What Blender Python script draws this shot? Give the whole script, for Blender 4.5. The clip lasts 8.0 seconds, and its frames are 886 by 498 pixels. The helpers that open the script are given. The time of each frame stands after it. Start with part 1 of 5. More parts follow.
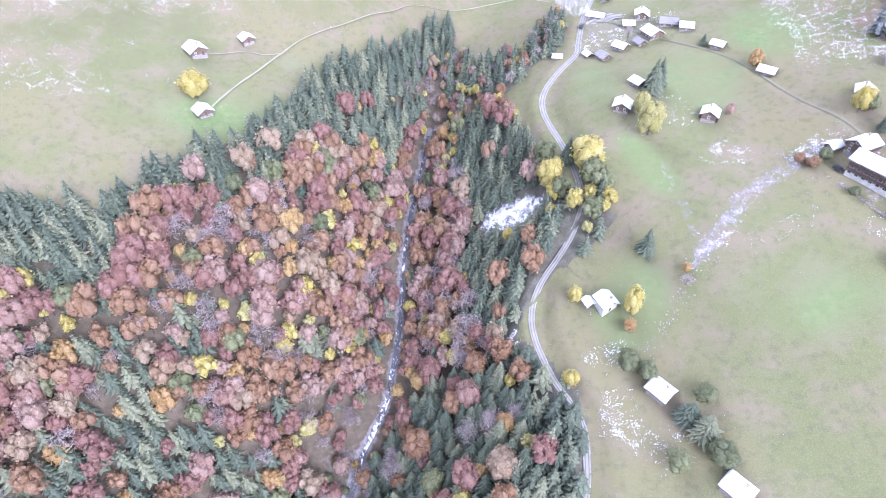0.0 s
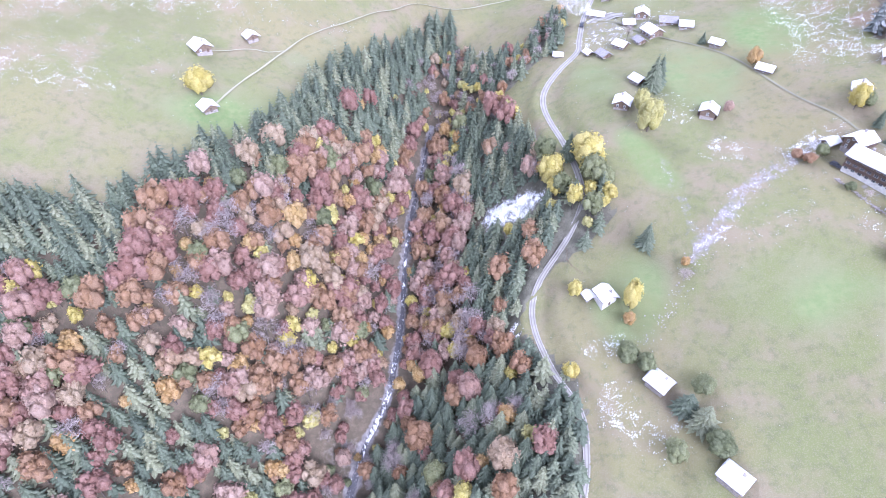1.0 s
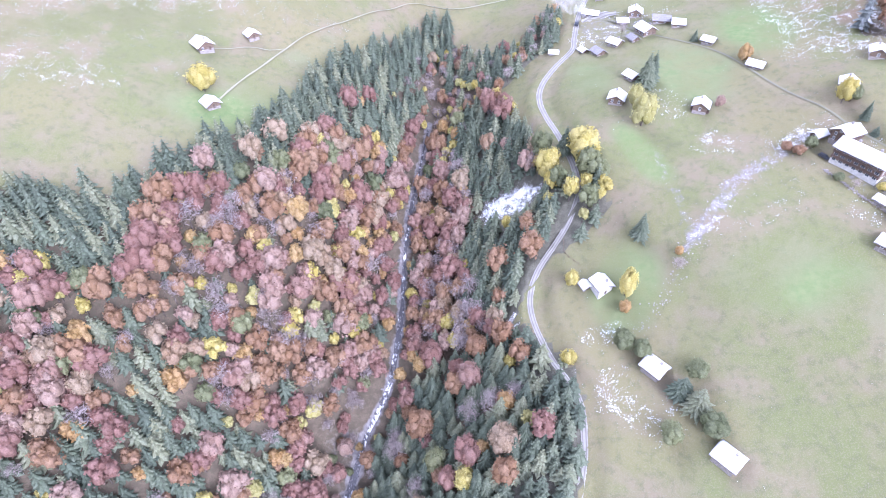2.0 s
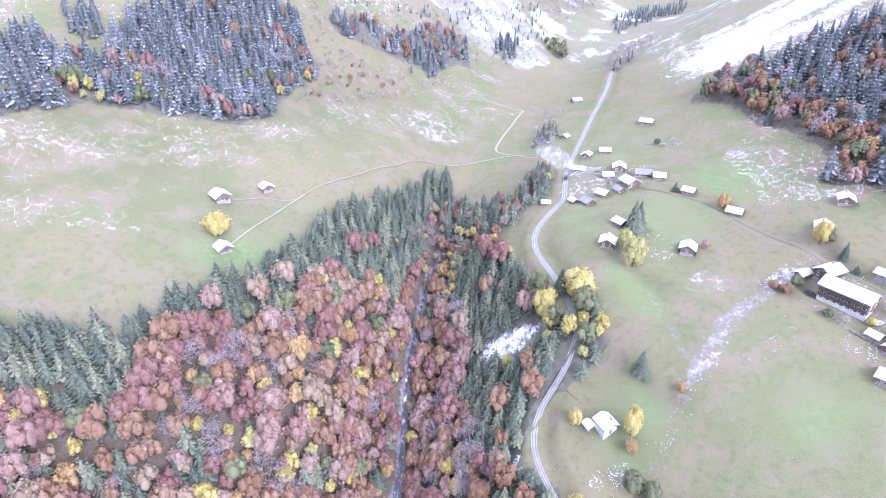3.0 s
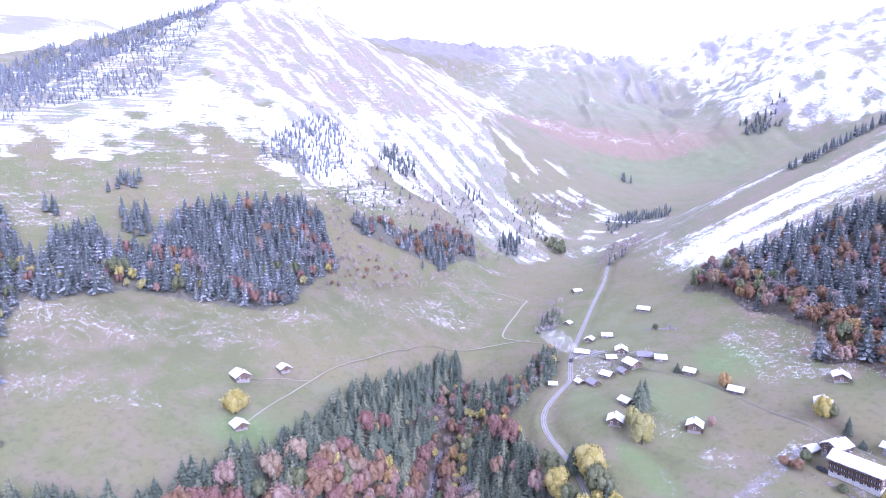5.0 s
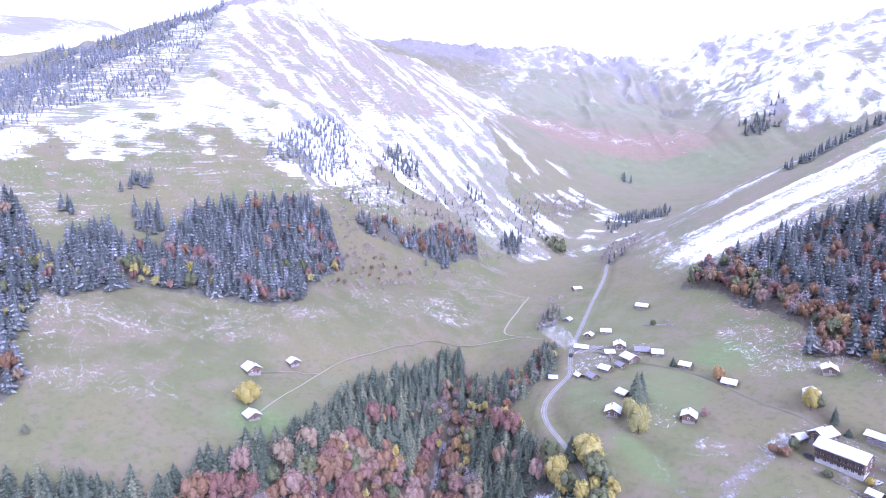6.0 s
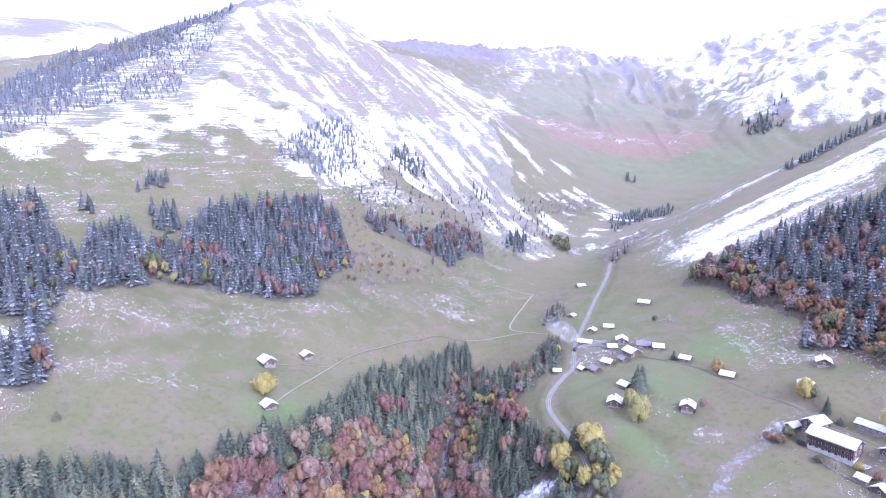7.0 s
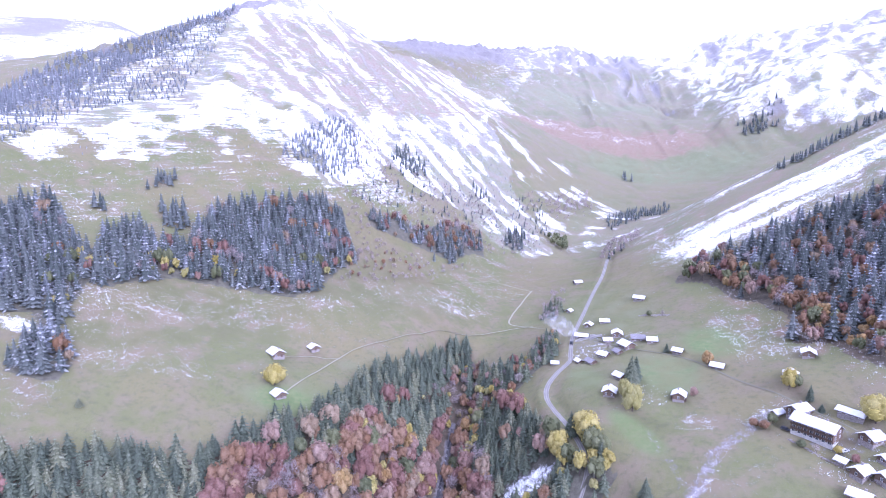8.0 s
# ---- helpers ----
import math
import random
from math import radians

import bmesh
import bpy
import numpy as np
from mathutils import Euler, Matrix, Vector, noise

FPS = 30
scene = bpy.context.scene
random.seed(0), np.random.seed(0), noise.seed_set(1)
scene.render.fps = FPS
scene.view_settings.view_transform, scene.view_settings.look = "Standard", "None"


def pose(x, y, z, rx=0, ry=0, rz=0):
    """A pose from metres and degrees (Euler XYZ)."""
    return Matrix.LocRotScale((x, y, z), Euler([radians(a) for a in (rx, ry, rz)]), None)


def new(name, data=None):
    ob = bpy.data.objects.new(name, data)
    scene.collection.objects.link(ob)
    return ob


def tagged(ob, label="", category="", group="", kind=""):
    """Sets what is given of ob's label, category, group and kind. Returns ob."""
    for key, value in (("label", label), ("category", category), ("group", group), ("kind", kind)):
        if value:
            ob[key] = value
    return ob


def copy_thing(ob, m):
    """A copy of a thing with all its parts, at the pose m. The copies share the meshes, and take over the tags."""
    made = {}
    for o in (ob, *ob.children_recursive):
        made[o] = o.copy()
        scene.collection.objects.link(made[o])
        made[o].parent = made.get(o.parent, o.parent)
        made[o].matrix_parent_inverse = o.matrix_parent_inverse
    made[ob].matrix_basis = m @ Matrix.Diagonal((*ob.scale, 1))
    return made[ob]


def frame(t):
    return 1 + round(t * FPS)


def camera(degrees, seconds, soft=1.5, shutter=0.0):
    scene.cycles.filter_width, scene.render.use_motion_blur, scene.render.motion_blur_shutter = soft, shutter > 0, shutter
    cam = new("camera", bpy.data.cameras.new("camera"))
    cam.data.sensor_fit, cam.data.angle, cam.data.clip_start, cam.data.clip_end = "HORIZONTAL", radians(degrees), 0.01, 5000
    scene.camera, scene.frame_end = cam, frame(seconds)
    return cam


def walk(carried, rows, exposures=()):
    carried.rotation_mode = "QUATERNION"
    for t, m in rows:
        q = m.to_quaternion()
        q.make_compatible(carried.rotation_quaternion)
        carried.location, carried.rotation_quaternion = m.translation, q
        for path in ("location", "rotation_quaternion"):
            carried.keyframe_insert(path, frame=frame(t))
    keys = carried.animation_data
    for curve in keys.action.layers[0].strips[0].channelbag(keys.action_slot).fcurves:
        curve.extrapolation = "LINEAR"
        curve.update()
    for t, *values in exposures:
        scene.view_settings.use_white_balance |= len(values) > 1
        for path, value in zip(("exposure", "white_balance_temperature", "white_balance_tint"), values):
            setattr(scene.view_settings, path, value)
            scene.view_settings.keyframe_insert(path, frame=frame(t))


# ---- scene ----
cam = camera(74.50, 8.0, 1.0)
EYE, TILT = 260.0, -43.0
# seconds, right, ahead, up from the first eye in its tilted frame, then yaw, pitch, roll
ROWS = [
    (0, 0.00, -0.00, 0.00, 0.00, 0.03, 0.01),
    (0.5, -0.18, -1.17, -1.25, 0.07, 0.13, -0.09),
    (1, -0.62, -3.09, -2.79, 0.03, 0.13, -0.14),
    (2.3, -2.78, -9.92, -9.16, -0.51, 0.83, 0.25),
    (2.5, -2.84, -11.30, -9.54, -0.50, 3.75, 0.31),
    (3, -3.34, -13.86, -13.49, -0.49, 15.12, 0.33),
    (3.5, -3.63, -16.79, -19.41, -0.32, 25.43, 0.30),
    (4, -4.34, -20.86, -22.85, -0.15, 25.46, 0.16),
    (4.5, -4.79, -24.86, -25.02, 0.08, 28.76, -0.02),
    (5, -5.43, -28.66, -29.88, 0.12, 34.32, 0.06),
    (6.5, -8.18, -43.29, -41.87, 0.37, 34.27, -0.16),
    (7, -9.34, -48.47, -46.44, 0.56, 34.24, -0.27),
    (7.5, -10.40, -54.06, -51.09, 0.49, 34.19, -0.29),
    (8, -11.68, -59.88, -55.82, 0.39, 34.12, -0.22),
]
walk(cam, [(t, pose(0, 0, EYE, TILT, 0, 0) @ pose(x, y, z, 90 + pitch, roll, yaw)) for t, x, y, z, yaw, pitch, roll in ROWS], [(0.0, 1.86, 5100, 28), (2.5, 1.9, 5080, 30), (3.5, 1.78, 4940, 35), (5.0, 1.45, 4860, 40), (8.0, 1.31, 4900, 38)])

# ---- daylight: a thin bright overcast ----
world = bpy.data.worlds.new("overcast_sky")
scene.world = world
world.use_nodes = True
wt = world.node_tree
sky = wt.nodes.new("ShaderNodeTexSky")
sky.sky_type, sky.sun_disc = "NISHITA", False
sky.sun_elevation, sky.sun_rotation = radians(38), radians(150)
sky.dust_density, sky.air_density, sky.ozone_density = 4.0, 1.0, 1.0
veil = wt.nodes.new("ShaderNodeHueSaturation")
veil.inputs["Saturation"].default_value = 0.28
wt.links.new(sky.outputs[0], veil.inputs["Color"])
wt.links.new(veil.outputs[0], wt.nodes["Background"].inputs[0])
wt.nodes["Background"].inputs[1].default_value = 0.15

sun = new("sun", bpy.data.lights.new("sun", "SUN"))
sun.data.energy, sun.data.angle, sun.data.color = 1.0, radians(30), (1.0, 0.98, 0.95)
sun.matrix_world = pose(0, 0, 900, 52, 0, 360 - 150)


# ---- materials ----
class Nodes:
    """A small writer for node materials."""

    def __init__(self, name):
        self.mat = bpy.data.materials.new(name)
        self.mat.use_nodes = True
        self.tree = self.mat.node_tree
        self.bsdf = self.tree.nodes["Principled BSDF"]

    def add(self, kind, **inputs):
        node = self.tree.nodes.new(kind)
        for key, value in inputs.items():
            self.put(node.inputs[key.replace("_", " ")], value)
        return node

    def put(self, socket, value):
        if isinstance(value, bpy.types.NodeSocket):
            self.tree.links.new(value, socket)
        elif isinstance(value, bpy.types.Node):
            self.tree.links.new(value.outputs[0], socket)
        elif isinstance(value, tuple) and len(value) == 3 and socket.type == "RGBA":
            socket.default_value = (*value, 1)
        else:
            socket.default_value = value

    def place(self, sx=1.0, sy=1.0, sz=1.0, local=False):
        if local:
            source = self.add("ShaderNodeTexCoord").outputs["Object"]
        else:
            source = self.add("ShaderNodeNewGeometry").outputs["Position"]
        node = self.add("ShaderNodeVectorMath", Vector=source)
        node.operation = "MULTIPLY"
        node.inputs[1].default_value = (sx, sy, sz)
        return node.outputs[0]

    def noise(self, scale, detail=4.0, rough=0.55, vector=None, local=False):
        node = self.add("ShaderNodeTexNoise", Scale=scale, Detail=detail, Roughness=rough)
        self.put(node.inputs["Vector"], vector if vector is not None else self.place(local=local))
        return node.outputs[0]

    def math(self, op, a, b=0.0, c=0.0):
        node = self.tree.nodes.new("ShaderNodeMath")
        node.operation = op
        for socket, value in zip(node.inputs, (a, b, c)):
            self.put(socket, value)
        return node.outputs[0]

    def step(self, value, low, high, to_low=0.0, to_high=1.0):
        node = self.tree.nodes.new("ShaderNodeMapRange")
        node.interpolation_type = "SMOOTHSTEP"
        for key, v in zip(("Value", "From Min", "From Max", "To Min", "To Max"), (value, low, high, to_low, to_high)):
            self.put(node.inputs[key], v)
        return node.outputs[0]

    def mix(self, factor, a, b):
        node = self.tree.nodes.new("ShaderNodeMix")
        node.data_type = "RGBA"
        self.put(node.inputs[0], factor)
        self.put(node.inputs[6], a)
        self.put(node.inputs[7], b)
        return node.outputs[2]

    def attr(self, name):
        node = self.tree.nodes.new("ShaderNodeAttribute")
        node.attribute_name = name
        return node.outputs["Fac"]

    def bump(self, height, strength, distance):
        node = self.add("ShaderNodeBump", Height=height, Strength=strength, Distance=distance)
        self.put(self.bsdf.inputs["Normal"], node.outputs[0])

    def done(self, color, rough=0.9, metal=0.0, spec=0.3):
        self.put(self.bsdf.inputs["Base Color"], color)
        self.put(self.bsdf.inputs["Roughness"], rough)
        self.put(self.bsdf.inputs["Metallic"], metal)
        self.put(self.bsdf.inputs["Specular IOR Level"], spec)
        return self.mat


SNOW = (0.86, 0.87, 0.9)


def ground_material():
    n = Nodes("meadow_ground")
    big, mid, small, fine = n.noise(0.012, 3), n.noise(0.06, 5), n.noise(0.32, 5, 0.6), n.noise(2.4, 2, 0.6)
    half = lambda value, much: n.math("MULTIPLY", n.math("SUBTRACT", value, 0.5), much)
    grass = n.mix(n.step(big, 0.38, 0.62), (0.15, 0.159, 0.067), (0.187, 0.168, 0.084))
    grass = n.mix(n.step(mid, 0.4, 0.68), grass, (0.2, 0.166, 0.107))
    grass = n.mix(n.math("MULTIPLY", n.step(small, 0.46, 0.7), 0.6), grass, (0.115, 0.122, 0.062))
    grass = n.mix(n.math("MULTIPLY", n.step(fine, 0.45, 0.72), 0.4), grass, (0.25, 0.225, 0.17))
    lush = n.step(n.math("ADD", n.attr("lush"), half(mid, 1.0)), 0.15, 0.9)
    grass = n.mix(lush, grass, n.mix(n.step(small, 0.35, 0.7), (0.135, 0.19, 0.072), (0.185, 0.22, 0.095)))
    grass = n.mix(n.step(n.math("ADD", n.attr("lush"), half(mid, 0.8)), -0.1, -0.6), grass, n.mix(n.step(small, 0.35, 0.65), (0.125, 0.122, 0.065), (0.17, 0.155, 0.092)))
    rust = n.step(n.math("ADD", n.attr("rust"), half(mid, 1.6)), 0.2, 1.0)
    grass = n.mix(rust, grass, n.mix(n.step(small, 0.35, 0.65), (0.205, 0.14, 0.09), (0.24, 0.18, 0.12)))
    litter = n.mix(n.attr("rust"), n.mix(n.step(small, 0.35, 0.65), (0.11, 0.105, 0.08), (0.16, 0.15, 0.115)), n.mix(n.step(small, 0.35, 0.65), (0.092, 0.064, 0.043), (0.145, 0.094, 0.062)))
    litter = n.mix(n.step(fine, 0.5, 0.7), litter, (0.09, 0.09, 0.055))
    color = n.mix(n.step(n.math("ADD", n.attr("litter"), half(small, 0.8)), 0.35, 0.65), grass, litter)
    rock = n.mix(n.step(n.noise(0.5, 6, 0.7), 0.3, 0.7), (0.15, 0.138, 0.132), (0.3, 0.278, 0.268))
    color = n.mix(n.step(n.math("ADD", n.attr("rock"), half(small, 1.1)), 0.3, 0.7), color, rock)
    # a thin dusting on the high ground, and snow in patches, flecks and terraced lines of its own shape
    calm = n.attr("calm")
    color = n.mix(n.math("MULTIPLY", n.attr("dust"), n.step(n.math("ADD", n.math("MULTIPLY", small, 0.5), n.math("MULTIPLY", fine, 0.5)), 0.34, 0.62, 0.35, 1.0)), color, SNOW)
    fleck = n.add("ShaderNodeTexVoronoi", Scale=2.1, Vector=n.place())
    fleck = n.math("SUBTRACT", 1.0, fleck.outputs["Distance"])
    terrace = n.noise(1.0, 3, 0.6, n.place(0.03, 0.03, 0.55))
    loud = n.math("SUBTRACT", 1.0, n.math("MULTIPLY", calm, 0.28))
    cover = n.math("ADD", n.math("ADD", n.attr("snow"), half(mid, 0.6)), n.math("MULTIPLY", half(small, 1.5), loud))
    cover = n.math("ADD", n.math("ADD", cover, n.math("MULTIPLY", n.math("ADD", half(fine, 1.7), half(fleck, 0.7)), loud)), n.math("MULTIPLY", half(terrace, 1.0), n.math("ADD", 0.25, n.math("MULTIPLY", n.attr("terrace"), 1.0))))
    snow = n.step(cover, n.math("SUBTRACT", 0.48, n.math("MULTIPLY", calm, 0.08)), n.math("ADD", 0.58, n.math("MULTIPLY", calm, 0.08)))
    color = n.mix(snow, color, SNOW)
    n.bump(n.math("ADD", small, n.math("MULTIPLY", fine, 0.4)), 0.6, 0.7)
    return n.done(color, 0.95, 0, 0.15)


def leaf_material(name, dark, light, far=None, snow=0.0, thin=0.42, grain=2.2, inner_shade=0.92):
    """Foliage whose tone changes from tree to tree and from spray to spray, with shade painted in away from the tips.
    """
    n = Nodes(name)
    tone = n.math("FRACT", n.math("ADD", n.attr("tone"), n.add("ShaderNodeObjectInfo").outputs["Random"]))
    color = n.mix(tone, dark, light)
    if far:
        color = n.mix(n.step(tone, 0.62, 0.9), color, far)
    island = n.add("ShaderNodeNewGeometry").outputs["Random Per Island"]
    spray = n.noise(grain, 4, 0.7)
    shade = n.add("ShaderNodeHueSaturation", Color=color)
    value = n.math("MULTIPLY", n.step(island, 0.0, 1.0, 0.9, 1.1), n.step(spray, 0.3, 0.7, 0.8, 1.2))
    # Crown-depth shade put into the colour: inner leaves darker, outer tips lighter.
    n.put(shade.inputs["Value"], n.math("MULTIPLY", value, n.step(n.attr("tip"), 0.1, 1.0, inner_shade, 1.08)))
    n.put(shade.inputs["Saturation"], n.step(island, 0.0, 1.0, 1.06, 0.92))
    color = shade.outputs[0]
    if snow:
        up = n.add("ShaderNodeSeparateXYZ", Vector=n.add("ShaderNodeNewGeometry").outputs["Normal"]).outputs[2]
        loaded = n.math("ADD", n.math("MULTIPLY", island, 0.3), n.noise(1.7, 4, 0.75))
        lying = n.math("MULTIPLY", n.step(n.math("ABSOLUTE", up), 0.2, 0.7), n.step(loaded, 0.98 - 0.42 * snow, 1.16 - 0.42 * snow))
        color = n.mix(n.math("MULTIPLY", lying, 0.72), color, SNOW)
    glow = n.add("ShaderNodeBsdfTranslucent", Color=color)
    both = n.add("ShaderNodeMixShader")
    both.inputs[0].default_value = thin
    n.tree.links.new(n.bsdf.outputs[0], both.inputs[1])
    n.tree.links.new(glow.outputs[0], both.inputs[2])
    n.tree.links.new(both.outputs[0], n.tree.nodes["Material Output"].inputs["Surface"])
    return n.done(color, 0.8, 0, 0.15)


def wood_material(name, dark, light, scale=(1, 1, 14)):
    n = Nodes(name)
    grain = n.noise(1.0, 5, 0.65, n.place(*scale, local=True))
    color = n.mix(n.step(grain, 0.3, 0.7), dark, light)
    color = n.mix(n.math("MULTIPLY", n.step(n.noise(0.5, 3, local=True), 0.5, 0.8), 0.4), color, (0.2, 0.19, 0.18))
    n.bump(grain, 0.4, 0.03)
    return n.done(color, 0.8, 0, 0.25)


def stone_material(name, dark, light, scale=1.2, rough=0.9):
    n = Nodes(name)
    a, b = n.noise(scale, 5, 0.65), n.noise(scale * 7, 4, 0.6)
    color = n.mix(n.step(a, 0.3, 0.7), dark, light)
    color = n.mix(n.math("MULTIPLY", n.step(b, 0.45, 0.8), 0.4), color, dark)
    n.bump(n.math("ADD", a, b), 0.5, 0.06)
    return n.done(color, rough, 0, 0.25)


def snow_material():
    n = Nodes("roof_snow")
    a = n.noise(0.9, 5, 0.6)
    n.bump(a, 0.4, 0.08)
    return n.done(n.mix(a, (0.6, 0.6, 0.62), (0.82, 0.82, 0.84)), 0.7, 0, 0.3)


def asphalt_material():
    n = Nodes("wet_asphalt")
    across, a, b = n.attr("across"), n.noise(0.25, 4), n.noise(4.0, 4, 0.7)
    color = n.mix(n.step(a, 0.3, 0.7), (0.235, 0.22, 0.195), (0.31, 0.293, 0.262))
    rut = n.math("MULTIPLY", n.step(n.math("ABSOLUTE", n.math("SUBTRACT", n.math("ABSOLUTE", across), 0.48)), 0.0, 0.24, 1.0, 0.0), 0.7)
    color = n.mix(rut, color, (0.105, 0.096, 0.084))
    slush = n.step(n.math("ADD", n.math("ABSOLUTE", across), n.math("MULTIPLY", n.math("SUBTRACT", n.noise(0.5, 5, 0.7), 0.5), 0.8)), 0.98, 1.1)
    color = n.mix(slush, color, (0.72, 0.72, 0.76))
    color = n.mix(n.math("MULTIPLY", n.step(b, 0.5, 0.8), 0.3), color, (0.08, 0.08, 0.09))
    return n.done(color, n.step(a, 0.3, 0.7, 0.75, 0.95), 0, 0.15)


def track_material(name="dirt_track", pale=1.0):
    n = Nodes(name)
    across, a, b = n.math("ABSOLUTE", n.attr("across")), n.noise(0.3, 5, 0.6), n.noise(2.2, 4, 0.7)
    color = n.mix(n.step(b, 0.3, 0.7), tuple(pale * c for c in (0.17, 0.16, 0.115)), tuple(pale * c for c in (0.235, 0.22, 0.165)))
    color = n.mix(n.math("MULTIPLY", n.step(across, 0.35, 0.0), 0.6), color, tuple(pale * c for c in (0.19, 0.19, 0.115)))
    edge = n.step(n.math("ADD", across, n.math("MULTIPLY", n.math("SUBTRACT", b, 0.5), 0.9)), 0.6, 0.95)
    color = n.mix(edge, color, (0.185, 0.185, 0.11))
    return n.done(color, 0.95, 0, 0.15)


def water_material():
    n = Nodes("stream_water")
    foam = n.noise(0.55, 6, 0.75, n.place(1.0, 0.55, 0.4))
    fall = n.attr("fall")
    white = n.step(n.math("ADD", foam, n.math("MULTIPLY", fall, 0.13)), 0.58, 0.68)
    color = n.mix(white, (0.1, 0.095, 0.1), (0.75, 0.75, 0.77))
    n.bump(foam, 0.6, 0.3)
    return n.done(color, n.step(white, 0.0, 1.0, 0.15, 0.7), 0, 0.5)


def plain(name, color, rough=0.6, metal=0.0, spec=0.3):
    n = Nodes(name)
    return n.done(n.mix(n.step(n.noise(1.5, 4, local=True), 0.3, 0.7), color, tuple(0.8 * c for c in color)), rough, metal, spec)


def glass_material():
    n = Nodes("window_glass")
    return n.done((0.05, 0.055, 0.07), 0.08, 0, 0.7)


M = {
    "ground": ground_material(),
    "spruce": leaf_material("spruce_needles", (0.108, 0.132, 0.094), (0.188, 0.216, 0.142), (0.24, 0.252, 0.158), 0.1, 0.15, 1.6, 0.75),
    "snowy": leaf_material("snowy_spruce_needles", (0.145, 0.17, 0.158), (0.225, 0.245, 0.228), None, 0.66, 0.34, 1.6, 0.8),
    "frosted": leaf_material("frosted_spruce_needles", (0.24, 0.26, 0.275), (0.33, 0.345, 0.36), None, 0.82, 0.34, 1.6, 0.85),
    "red": leaf_material("beech_leaves", (0.231, 0.13, 0.105), (0.294, 0.176, 0.139), (0.328, 0.231, 0.181), 0, 0.3, 2.4),
    "rust": leaf_material("rust_leaves", (0.249, 0.149, 0.087), (0.311, 0.203, 0.124), (0.315, 0.241, 0.162), 0, 0.3, 2.4),
    "orange": leaf_material("orange_leaves", (0.361, 0.233, 0.101), (0.405, 0.29, 0.132), None, 0, 0.3, 2.4),
    "yellow": leaf_material("yellow_leaves", (0.419, 0.349, 0.102), (0.474, 0.419, 0.153), (0.391, 0.363, 0.149), 0, 0.3, 2.4),
    "olive": leaf_material("fading_green_leaves", (0.145, 0.16, 0.085), (0.24, 0.25, 0.13), None, 0, 0.35, 2.0),
    "bare": leaf_material("bare_twigs", (0.351, 0.293, 0.275), (0.432, 0.369, 0.351), None, 0, 0.35, 1.4),
    "bark": stone_material("bark", (0.07, 0.055, 0.045), (0.17, 0.14, 0.12), 2.0),
    "timber": wood_material("weathered_timber", (0.1, 0.07, 0.05), (0.22, 0.16, 0.115)),
    "plank": wood_material("dark_planks", (0.07, 0.05, 0.04), (0.15, 0.1, 0.075)),
    "render": stone_material("lime_wall", (0.5, 0.48, 0.45), (0.68, 0.66, 0.62), 0.8),
    "stone": stone_material("rubble_stone", (0.2, 0.178, 0.165), (0.36, 0.325, 0.3), 1.6),
    "boulder": stone_material("stream_boulder", (0.12, 0.112, 0.112), (0.27, 0.255, 0.25), 0.6),
    "slate": stone_material("roof_slate", (0.16, 0.15, 0.16), (0.3, 0.28, 0.28), 1.5, 0.7),
    "snow": snow_material(),
    "asphalt": asphalt_material(),
    "track": track_material("lane_dirt", 1.0),
    "path": track_material("pale_path", 1.5),
    "water": water_material(),
    "glass": glass_material(),
    "white": plain("white_paint", (0.75, 0.74, 0.72)),
    "shutter": plain("red_shutter_paint", (0.3, 0.05, 0.045)),
    "metal": plain("grey_metal", (0.35, 0.36, 0.38), 0.45, 0.7),
    "car_dark": plain("dark_car_paint", (0.06, 0.065, 0.08), 0.3, 0.2, 0.5),
    "car_light": plain("pale_car_paint", (0.6, 0.61, 0.63), 0.3, 0.2, 0.5),
    "rubber": plain("tyre_rubber", (0.03, 0.03, 0.03), 0.8),
}


